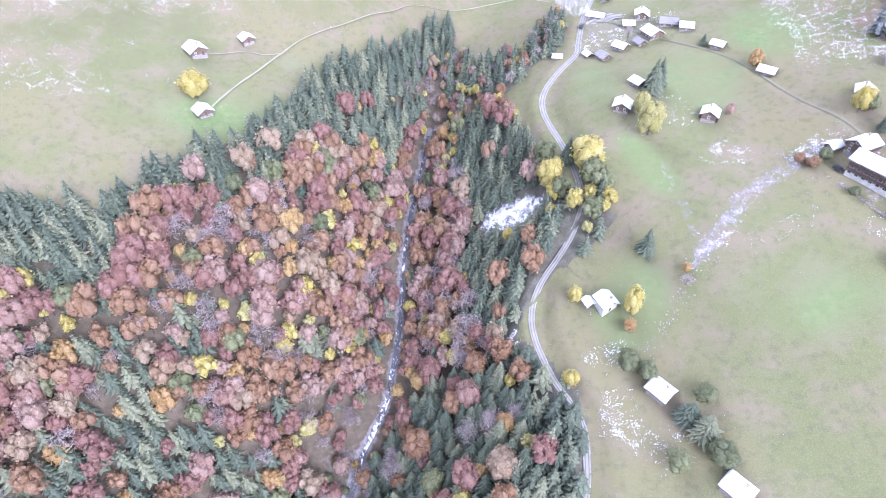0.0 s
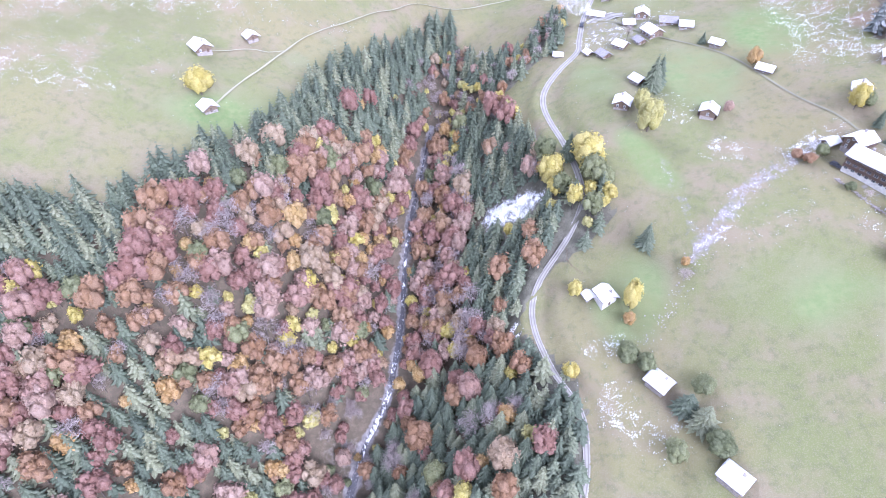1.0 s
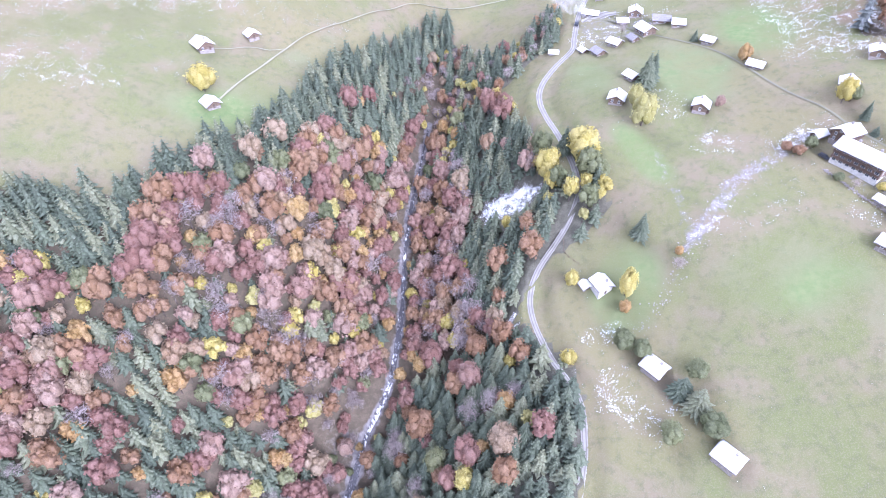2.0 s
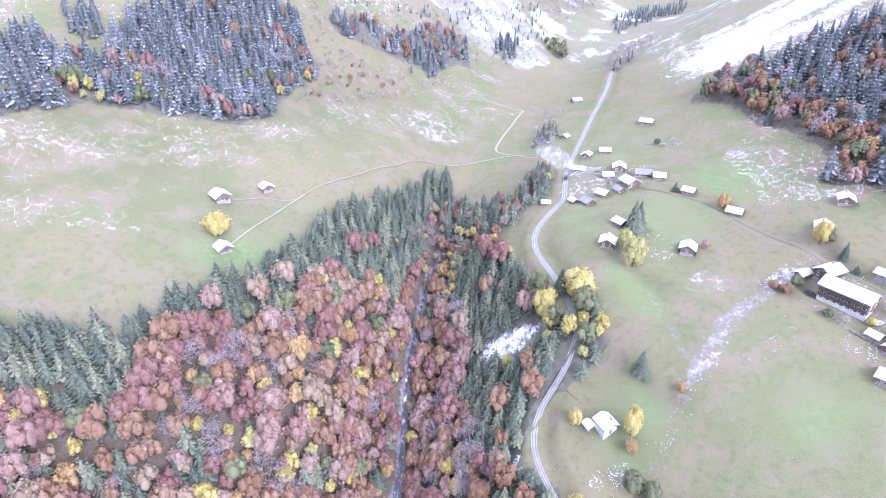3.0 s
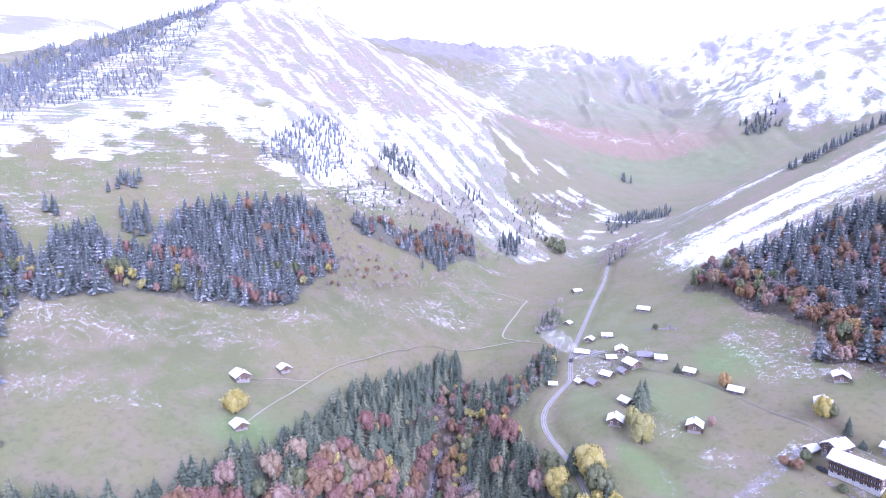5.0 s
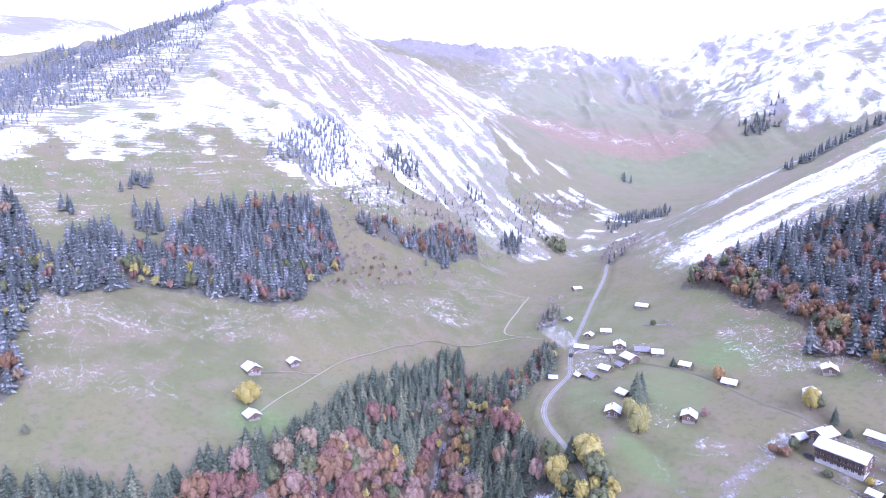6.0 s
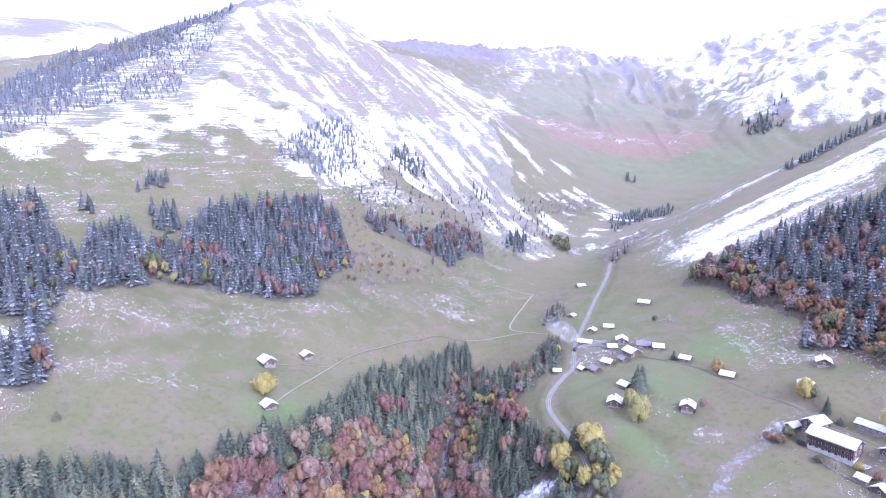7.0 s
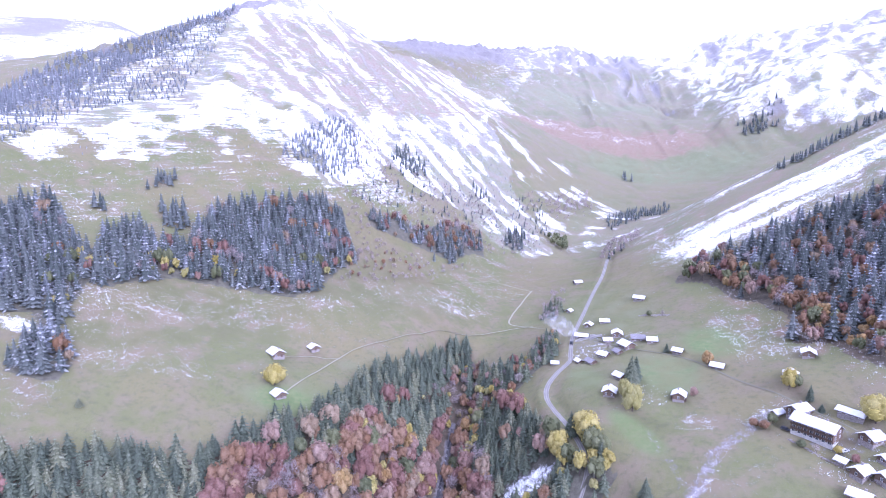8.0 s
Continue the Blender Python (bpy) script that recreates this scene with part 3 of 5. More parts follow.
# plan x, y, radii, turn, how much
SNOW_PATCHES = [
    (105, 236, 9, 13, 20, 0.35), (118, 206, 12, 10, 0, 0.22), (63, 134, 10, 5.5, 0, 0.3), (63, 112, 8, 11, 0, 0.3), (76, 98, 13, 10, 0, 0.22),
    (-190, 258, 75, 34, 12, 0.1), (-225, 190, 26, 26, 0, 0.3), (-160, 235, 16, 9, 0, 0.2), (-190, 225, 30, 10, 10, 0.15), (-110, 318, 70, 22, 8, 0.15),
    (-10, 430, 40, 26, 0, 0.18), (166, 160, 20, 14, 0, 0.25), (60, 560, 70, 60, 10, 0.05), (110, 670, 80, 60, 0, 0.08), (0, 490, 60, 40, 0, 0.14), (196, 285, 16, 50, 0, 0.15), (172, 182, 10, 8, 0, 0.25), (-200, 290, 70, 16, 20, 0.12), (-60, 380, 60, 24, 30, 0.14), (30, 480, 50, 20, 0, 0.25), (-60, 400, 24, 20, 0, 0.2), (190, 330, 24, 50, -12, 0.12), (178, 262, 18, 20, 0, 0.2),
    (120, 336, 20, 14, 0, 0.2), (130, 170, 30, 12, 30, 0.08), (150, 200, 16, 10, 0, 0.25), (88, 316, 14, 9, 0, 0.22),
    (-5, 335, 4, 20, -10, 0.3), (160, 110, 12, 6, 0, 0.3), (188, 300, 22, 30, 0, 0.08), (205, 200, 12, 20, 0, 0.2), (-40, 560, 90, 40, 10, 0.25), (203, 345, 12, 62, 4, 0.22), (215, 240, 14, 40, 0, 0.16), (100, 322, 24, 18, 0, 0.06), (150, 363, 10, 5, -25, 0.2), (-150, 330, 70, 14, 14, 0.1),
]
LUSH_PATCHES = [
    (72, 150, 16, 22, 0, 0.55), (-112, 235, 26, 12, 0, 0.3), (-125, 265, 30, 10, 0, 0.3), (-90, 235, 30, 30, 0, 0.3), (88, 205, 8, 22, 25, 0.6), (120, 260, 24, 30, 0, 0.3),
    (125, 140, 30, 16, 0, 0.35), (165, 290, 20, 30, 0, 0.5), (140, 125, 26, 16, 0, 0.25), (-60, 300, 40, 14, 30, 0.25), (75, 270, 12, 24, 0, 0.25), (50, 400, 20, 10, 0, 0.4),
    (400, 1000, 200, 90, 0, 0.45), (200, 800, 80, 90, 0, 0.3), (330, 1320, 200, 50, 0, 0.4), (120, 400, 50, 60, 0, 0.35), (110, 285, 60, 70, 0, 0.22), (-100, 250, 90, 50, 20, 0.2), (-180, 275, 110, 60, 10, -0.25), (-60, 400, 110, 60, 20, -0.25),
]
ground = build_ground()


def ribbon(name, line, line_z, half, material, label, category, lift=0.0, fall=None, across=5):
    """A strip that follows a plan line at given heights."""
    side = np.gradient(line, axis=0)
    side = np.stack([side[:, 1], -side[:, 0]], 1) / np.linalg.norm(side, axis=1)[:, None]
    bm = bmesh.new()
    lay = bm.verts.layers.float.new("across")
    fal = bm.verts.layers.float.new("fall")
    rows = []
    for k, (p, s, z) in enumerate(zip(line, side, line_z)):
        w = half[k] if hasattr(half, "__len__") else half
        row = []
        for u in np.linspace(-1, 1, across):
            v = bm.verts.new((p[0] + s[0] * u * w, p[1] + s[1] * u * w, z + lift - 0.05 * u * u))
            v[lay], v[fal] = u, 0.0 if fall is None else fall[k]
            row.append(v)
        rows.append(row)
    for a, b in zip(rows, rows[1:]):
        for k in range(across - 1):
            bm.faces.new((a[k], a[k + 1], b[k + 1], b[k])).smooth = True
    bmesh.ops.recalc_face_normals(bm, faces=bm.faces)
    mesh = bpy.data.meshes.new(name)
    bm.to_mesh(mesh)
    bm.free()
    mesh.materials.append(M[material])
    return tagged(new(name, mesh), label, category, kind="structure")


ribbon("road", ROAD, ROAD_Z, np.where(ROAD[:, 1] < 200, 1.25, 1.5), "asphalt", "narrow wet asphalt mountain road edged with slush", "road")
ribbon("road_lane", LANE, LANE_Z, 0.75, "track", "narrow muddy village lane between meadows", "road")


def path_ribbon(nodes, half, label):
    line = curve_through(nodes)
    ribbon("path", line, eased(ground_z(line[:, 0], line[:, 1]), 2), half, "path", label, "path", 0.2)


path_ribbon([(60, 392), (40, 396), (-12, 374), (-34, 352), (-58, 325), (-84, 292), (-95, 270), (-103, 251), (-107, 240)], 0.8, "pale dirt track climbing across the meadow")
path_ribbon([(-84, 292), (-92, 288), (-102, 288), (-118, 279)], 0.55, "faint grassy track leading to two barns")
path_ribbon([(68, 380), (52, 398), (42, 408), (46, 424), (56, 446), (72, 484)], 0.9, "pale dirt track winding up the valley head")
path_ribbon([(72, 484), (33, 499), (-10, 470), (-59, 434)], 0.7, "faint track across the upper meadow")

STREAM = STREAM[STREAM[:, 1] < 296]
stream_z = eased(height(STREAM[:, 0], STREAM[:, 1]), 2)
drop = np.clip(np.abs(np.gradient(stream_z)) / 2.0, 0, 1.2)
ribbon("stream", STREAM, stream_z, np.clip(0.95 + 0.5 * value_noise(np.arange(len(STREAM)) / 5.0, 0.0 * stream_z, 4) - 0.006 * (STREAM[:, 1] - 200), 0.5, 2.2), "water", "white mountain stream tumbling down a rocky gorge", "water", 0.55, drop, 7)


# ---- makers ----
def mesh_of(name, verts, quads, material, tone=None, tip=None):
    mesh = bpy.data.meshes.new(name)
    mesh.vertices.add(len(verts))
    mesh.vertices.foreach_set("co", np.asarray(verts, np.float32).ravel())
    mesh.loops.add(quads.size)
    mesh.loops.foreach_set("vertex_index", quads.ravel().astype(np.int32))
    mesh.polygons.add(len(quads))
    mesh.polygons.foreach_set("loop_start", np.arange(len(quads)) * 4)
    mesh.update()
    for key, values in (("tone", tone), ("tip", tip)):
        if values is not None:
            mesh.attributes.new(key, "FLOAT", "POINT").data.foreach_set("value", np.asarray(values, np.float32))
    mesh.materials.append(M[material])
    return mesh


def part(name, data, material, parent, label=""):
    """One mesh object under a thing or a part."""
    if isinstance(data, bmesh.types.BMesh):
        bmesh.ops.recalc_face_normals(data, faces=data.faces)
        mesh = bpy.data.meshes.new(name)
        data.to_mesh(mesh)
        data.free()
        mesh.materials.append(M[material])
        data = mesh
    ob = new(name, data)
    ob.parent = parent
    return tagged(ob, label)


def tube(path, radii, sides=6):
    """Quads round a bent, tapering stem."""
    verts, quads = [], []
    for k, (p, r) in enumerate(zip(path, radii)):
        for s in range(sides):
            a = 2 * math.pi * s / sides
            verts.append((p[0] + r * math.cos(a), p[1] + r * math.sin(a), p[2]))
        if k:
            b = (k - 1) * sides
            quads += [(b + s, b + (s + 1) % sides, b + sides + (s + 1) % sides, b + sides + s) for s in range(sides)]
    return np.array(verts), np.array(quads)


def joined(pieces):
    verts, quads, base = [], [], 0
    for v, q in pieces:
        verts.append(v)
        quads.append(q + base)
        base += len(v)
    return np.vstack(verts), np.vstack(quads)


def spruce_shape(rng, h, r, tiers, per, full=1.0):
    """Trunk and crown of a spruce: tiers of drooping boughs round a dense inner cone."""
    trunk = tube([(0, 0, -1.5), (0, 0, h * 0.4), (0, 0, h * 0.97)], (0.3, 0.2, 0.03), 5)
    roots, mids, lefts, rights, tips = [], [], [], [], []
    for k in range(tiers):
        f = (k + 0.3 * rng.random()) / (tiers - 1)
        z, reach = h * (0.12 + 0.88 * f), r * max(0.04, 1 - f) ** 0.78 + 0.2
        n = max(3, int(per * (1 - 0.55 * f)))
        spin = rng.random() * 6.28
        for b in range(n):
            a = spin + 6.283 * (b + 0.5 * rng.random()) / n
            q = reach * (0.7 + 0.45 * rng.random())
            c, s = math.cos(a), math.sin(a)
            drop, w = q * (0.26 + 0.26 * rng.random()), (0.16 * q + 0.14) * full
            roots.append((0, 0, z + 0.1 * q))
            mids.append((c * q * 0.6, s * q * 0.6, z - drop * 0.3))
            lefts.append((c * q * 0.64 - s * w, s * q * 0.64 + c * w, z - drop * 0.7 - 0.3 * w))
            rights.append((c * q * 0.64 + s * w, s * q * 0.64 - c * w, z - drop * 0.7 - 0.3 * w))
            tips.append((c * q, s * q, z - drop))
    n = len(roots)
    v = np.array(roots + mids + lefts + rights + tips)
    i = np.arange(n)
    q = np.vstack([np.stack([i, i + 2 * n, i + 4 * n, i + n], 1), np.stack([i, i + n, i + 4 * n, i + 3 * n], 1)])
    # Sets the painted shade along a bough: 0 darkest at the trunk, 1 lightest.
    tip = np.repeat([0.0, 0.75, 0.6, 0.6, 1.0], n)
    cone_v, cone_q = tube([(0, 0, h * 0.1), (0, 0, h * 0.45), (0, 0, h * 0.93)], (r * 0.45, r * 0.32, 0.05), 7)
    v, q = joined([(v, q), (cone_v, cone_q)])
    # The inner cone takes the full painted shade.
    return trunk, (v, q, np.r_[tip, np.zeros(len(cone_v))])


def leaf_cards(rng, centres, normals, size, slim=1.0):
    n = len(centres)
    normals = normals + 0.5 * rng.normal(size=(n, 3))
    normals /= np.linalg.norm(normals, axis=1)[:, None] + 1e-9
    side = np.cross(normals, rng.normal(size=(n, 3)))
    side /= np.linalg.norm(side, axis=1)[:, None] + 1e-9
    up = np.cross(normals, side)
    s = (size * (0.6 + 0.8 * rng.random((n, 1))))
    a, b = side * s, up * s * slim
    fold = normals * s * 0.25
    v = np.stack([centres - a - 0.4 * b, centres - 0.5 * a * 0 - b + fold, centres + a + 0.3 * b, centres + b - fold], 1).reshape(-1, 3)
    return v, np.arange(4 * n).reshape(-1, 4)


def broadleaf_shape(rng, h, r, lumps, cards, leaf, bare=False, core=0):
    """Trunk with limbs, and an uneven crown heaped up of leafy lumps."""
    mid, rz = h * 0.54, h * 0.44
    pieces = [tube([(0, 0, -1.5), (0.1, 0.05, h * 0.3), (0.0, 0.15, h * 0.75)], (0.32, 0.22, 0.06), 6)]
    k = np.arange(lumps)
    up, turn = 1 - 1.65 * (k + 0.5) / lumps, 2.4 * k + rng.uniform(-0.5, 0.5, lumps)
    flat = np.sqrt(1 - up**2)
    spots = np.stack([flat * np.cos(turn), flat * np.sin(turn), up], 1) * rng.uniform(0.42, 0.62, (lumps, 1))
    spots[0] *= 0.75
    sizes = rng.uniform(0.36, 0.52, lumps) * (0.9 + 0.2 * flat)
    stretch = np.array((r, r, rz))
    for c in (spots * stretch + (0, 0, mid))[: 7 if lumps > 10 else 3]:
        pieces.append(tube([(0, 0, h * (0.25 + 0.15 * rng.random())), tuple(c * (0.55, 0.55, 0.85)), tuple(c)], (0.13, 0.08, 0.02), 4))
    share = sizes**2 / (sizes**2).sum()
    owner = rng.choice(lumps, cards, p=share)
    way = rng.normal(size=(cards, 3))
    way[:, 2] = np.where(way[:, 2] < -0.5, -way[:, 2], way[:, 2])
    way /= np.linalg.norm(way, axis=1)[:, None]
    spread = (rng.uniform(0.35, 1.15, cards) if bare else 1.0 + rng.normal(size=cards) * 0.1)[:, None]
    at = spots[owner] + way * sizes[owner][:, None] * spread
    # Cards deeper in the crown get more of the shade painted into the leaf colour.
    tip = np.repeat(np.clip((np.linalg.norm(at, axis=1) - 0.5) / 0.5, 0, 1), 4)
    crown = leaf_cards(rng, at * stretch + (0, 0, mid), way + (0, 0, 0.25), leaf, 9.0 if bare else 0.7)
    if core:
        # dense inner leaf mass of each lump
        rings = max(4, core // 2)
        u, w = np.meshgrid(np.arange(core) * 2 * math.pi / core, np.linspace(-1.2, 1.55, rings))
        ball = np.stack([np.cos(w) * np.cos(u), np.cos(w) * np.sin(u), np.sin(w)], -1).reshape(-1, 3)
        i, j = np.meshgrid(np.arange(core), np.arange(rings - 1))
        i, j, n = i.ravel(), j.ravel() * core, (i.ravel() + 1) % core
        quads = np.stack([j + i, j + n, j + core + n, j + core + i], 1)
        balls = [((c + ball * q * (0.84 + 0.09 * rng.normal(size=(len(ball), 1)))) * stretch + (0, 0, mid), quads) for c, q in zip(spots, sizes)]
        crown = joined([crown, *balls])
        # Lump cores get only a little of that painted shade.
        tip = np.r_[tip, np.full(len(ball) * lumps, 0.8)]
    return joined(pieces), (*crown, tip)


RNG = np.random.default_rng(7)
SHAPES = {}
for kind, count in (("spruce", 5), ("snowy", 3), ("frosted", 2), ("red", 4), ("rust", 3), ("orange", 2), ("yellow", 3), ("olive", 2), ("bare", 2)):
    for k in range(count):
        if kind in ("spruce", "snowy", "frosted"):
            tall, wide = (11.0 + 0.8 * k, 4.4 + 0.15 * k) if kind == "spruce" else (15.5 + 1.0 * k, 4.5 + 0.2 * k)
            SHAPES[kind, k, 0] = spruce_shape(RNG, tall, wide, 15, 19, 0.75)
            SHAPES[kind, k, 1] = spruce_shape(RNG, tall, wide, 9, 9, 1.2)
            SHAPES[kind, k, 2] = spruce_shape(RNG, tall, wide, 5, 5, 1.9)
        else:
            bare = kind == "bare"
            small = 0.74 if kind in ("yellow", "orange") else 1.0
            h, r = (17.5 + 1.0 * k) * small, (5.5 + 0.3 * k) * small
            SHAPES[kind, k, 0] = broadleaf_shape(RNG, h, r, 17, 1400 if bare else 1000, 0.055 if bare else 0.36 * small**0.5, bare, 0 if bare else 8)
            SHAPES[kind, k, 1] = broadleaf_shape(RNG, h, r, 9, 440 if bare else 280, 0.095 if bare else 0.66 * small**0.5, bare, 0 if bare else 6)
            SHAPES[kind, k, 2] = broadleaf_shape(RNG, h, r, 6, 80 if bare else 90, 0.26 if bare else 0.95, bare, 0 if bare else 4)
KIND_COUNT = {"spruce": 5, "snowy": 3, "frosted": 2, "red": 4, "rust": 3, "orange": 2, "yellow": 3, "olive": 2, "bare": 2}
TREE_WORDS = {
    "spruce": ("spruce", "tall dark green spruce with drooping boughs", "spruce tree"),
    "snowy": ("snowy_spruce", "dark spruce dusted with fresh snow", "spruce tree"),
    "frosted": ("frosted_spruce", "small spruce thickly frosted with fresh snow", "spruce tree"),
    "red": ("beech_tree", "beech tree in faded red autumn leaf", "beech tree"),
    "rust": ("rusty_tree", "broadleaf tree in rust-brown autumn leaf", "beech tree"),
    "orange": ("orange_tree", "rounded broadleaf tree in orange autumn leaf", "tree"),
    "yellow": ("yellow_tree", "broadleaf tree in bright yellow autumn leaf", "tree"),
    "olive": ("green_tree", "broadleaf tree in fading green leaf", "tree"),
    "bare": ("bare_tree", "nearly leafless grey-twigged broadleaf tree", "tree"),
}
FIRST = {}
STEM = tube([(0, 0, -1.0), (0, 0, 7.0)], (0.3, 0.12), 4)


def plant(kind, k, x, y, size, spin, group="", label="", wide=1.0, level=0, z=None):
    """One tree of its own: trunk and crown."""
    z = gz(x, y) if z is None else z
    m = Matrix.LocRotScale((x, y, z), Euler((0, 0, spin)), (size * wide * (1 + 0.12 * math.sin(7 * x)), size * wide * (1 + 0.12 * math.sin(5 * y)), size))
    if (kind, k, level) not in FIRST:
        name, words, category = TREE_WORDS[kind]
        tree = tagged(new(name), words, category)
        (tv, tq), (cv, cq, tip) = SHAPES[kind, k, level]
        part("trunk", mesh_of("trunk", tv, tq, "bark"), "bark", tree)
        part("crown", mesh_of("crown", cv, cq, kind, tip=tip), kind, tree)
        FIRST[kind, k, level] = tree
        tree.matrix_basis = m
    else:
        was = FIRST[kind, k, level]
        keep = was.scale.copy()
        was.scale = (1, 1, 1)
        tree = copy_thing(was, m)
        was.scale = keep
    if label:
        tree["label"] = label
    if group:
        tree["group"] = group
    return tree


def wood_mass(name, label, rows, level, category="woodland"):
    """A whole wood of a kind as one mass: rows of kind, x, y, size, spin, tone."""
    by_kind = {}
    for row in rows:
        by_kind.setdefault(row[0], []).append(row)
    for kind, some in by_kind.items():
        vs, qs, ts, tips, tvs, tqs, base, tbase = [], [], [], [], [], [], 0, 0
        zs = ground_z(np.array([r[1] for r in some]), np.array([r[2] for r in some]))
        for (_, x, y, size, spin, tone), z in zip(some, zs):
            k = int(tone * 97) % KIND_COUNT[kind]
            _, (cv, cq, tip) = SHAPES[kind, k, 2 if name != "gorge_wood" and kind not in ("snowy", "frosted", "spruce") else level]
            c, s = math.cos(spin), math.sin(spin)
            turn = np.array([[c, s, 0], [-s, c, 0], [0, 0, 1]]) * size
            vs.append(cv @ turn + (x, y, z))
            qs.append(cq + base)
            ts.append(np.full(len(cv), tone))
            tips.append(tip)
            base += len(cv)
            if level < 2:
                tvs.append(STEM[0] @ turn + (x, y, z))
                tqs.append(STEM[1] + tbase)
                tbase += len(STEM[0])
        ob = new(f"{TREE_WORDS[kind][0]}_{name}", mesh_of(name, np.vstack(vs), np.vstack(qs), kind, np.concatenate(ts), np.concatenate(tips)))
        tagged(ob, f"{TREE_WORDS[kind][1]}, many together on {label}", category, kind="stuff")
        if tvs:
            tagged(part("trunks", mesh_of("trunks", np.vstack(tvs), np.vstack(tqs), "bark"), "bark", ob), kind="stuff")


def scatter(rng, poly, spacing, ragged=0.0):
    """Uneven plan points in a polygon."""
    p = np.array(poly, float)
    lo, hi = p.min(0), p.max(0)
    xs, ys = np.meshgrid(np.arange(lo[0], hi[0], spacing), np.arange(lo[1], hi[1], spacing * 0.87))
    xs = xs + (np.arange(xs.shape[0]) % 2)[:, None] * spacing * 0.5
    x = xs.ravel() + rng.uniform(-0.42, 0.42, xs.size) * spacing
    y = ys.ravel() + rng.uniform(-0.42, 0.42, ys.size) * spacing
    keep = inside(poly, x + ragged * value_noise(x / 22, y / 22, 41), y + ragged * value_noise(x / 22, y / 22, 42))
    return x[keep], y[keep]


# ---- woods ----
# stands of spruce among the beeches, and how pure each one is
SPRUCE_STANDS = [
    (0.97, [(-190, 166), (-160, 182), (-136, 186), (-120, 184), (-118, 166), (-123, 153), (-132, 145), (-148, 143), (-190, 140)]),
    (0.85, [(-126, 186), (-105, 210), (-88, 207), (-84, 232), (-70, 248), (-66, 280), (-55, 310), (-24, 338), (-12, 318), (-13, 288), (-34, 254), (-63, 231), (-69, 207), (-82, 193), (-102, 192), (-119, 183)]),
    (0.93, [(11, 292), (25, 270), (46, 244), (46, 230), (36, 221), (52, 202), (46, 176), (36, 151), (22, 147), (11, 171), (7, 206), (17, 232), (8, 265)]),
    (0.86, [(-23, 141), (4, 149), (22, 144), (40, 143), (52, 116), (50, 60), (-40, 60), (-35, 112), (-31, 129)]),
    (0.75, [(-136, 147), (-110, 142), (-110, 128), (-102, 120), (-125, 108), (-133, 123)]),
    (0.72, [(-240, 108), (-146, 101), (-133, 104), (-119, 118), (-83, 124), (-70, 102), (-60, 50), (-240, 50)]),
    (0.66, [(24, 356), (74, 358), (70, 318), (44, 296), (24, 284), (12, 300)]),
    (0.97, [(-240, 60), (-240, 150), (-166, 170), (-160, 140), (-180, 110)]),
]
# large single crowns of the gorge: kind, plan x and y, size
CROWNS = [
    ("orange", -65, 191, 1.35), ("rust", -75, 186, 0.95), ("yellow", -52, 201, 0.9), ("yellow", -42, 200, 0.95), ("yellow", -81, 157, 1.0), ("yellow", -94, 137, 1.1), ("orange", -106, 123, 1.3), ("orange", -134, 125, 1.2), ("red", -74, 162, 1.15),
    ("red", 35, 100, 0.95), ("orange", 14, 102, 0.8), ("yellow", -79, 131, 0.55), ("yellow", -95, 169, 0.7), ("yellow", -115, 166, 0.75), ("red", -117, 159, 1.15), ("rust", -59, 180, 1.0), ("orange", -11, 149, 1.0), ("spruce", -77, 179, 0.85),
    ("bare", -104, 172, 1.1), ("bare", -93, 152, 1.1), ("red", -130, 119, 1.05), ("orange", -84, 139, 1.0), ("yellow", -42, 183, 0.7), ("red", 2, 202, 0.8), ("orange", 0, 286, 1.0), ("red", -108, 181, 0.95), ("rust", -114, 176, 1.1),
    ("yellow", -36, 256, 0.8), ("bare", 2, 181, 1.0), ("spruce", -104, 139, 1.0),
]


def gorge_kinds(rng, x, y):
    """Spruce stands on the rims and the shaded bank, beeches in the gorge."""
    d = distance_to(STREAM[::4], x, y)
    share = np.full(x.shape, 0.11)
    for pure, poly in SPRUCE_STANDS:
        share = np.where(inside(poly, x + 3 * value_noise(x / 9, y / 9, 71), y + 3 * value_noise(x / 9, y / 9, 72)), pure, share)
    rim = distance_to(curve_through(GORGE_WOOD[2:15], 6.0), x, y)
    share = np.maximum(share, smooth(19, 11, rim))
    share = np.where(d < 9, 0.05, share)
    grey = value_noise(x / 24, y / 24, 73)
    out = []
    for pk, xx, yy, g in zip(share, x, y, grey):
        if blob(xx, yy, 61, 193, 14, 24) > 0.3:
            out.append(str(rng.choice(["olive", "yellow", "olive", "yellow", "spruce", "spruce"])))
        elif rng.random() < pk:
            out.append("spruce")
        elif yy > 288:
            out.append(str(rng.choice(["bare", "rust", "yellow", "red"], p=[0.45, 0.25, 0.15, 0.15])))
        elif g > 0.3 and rng.random() < 0.35:
            out.append("bare")
        else:
            out.append(str(rng.choice(["red", "rust", "orange", "yellow", "bare", "olive"], p=[0.4, 0.28, 0.1, 0.11, 0.08, 0.03])))
    return out


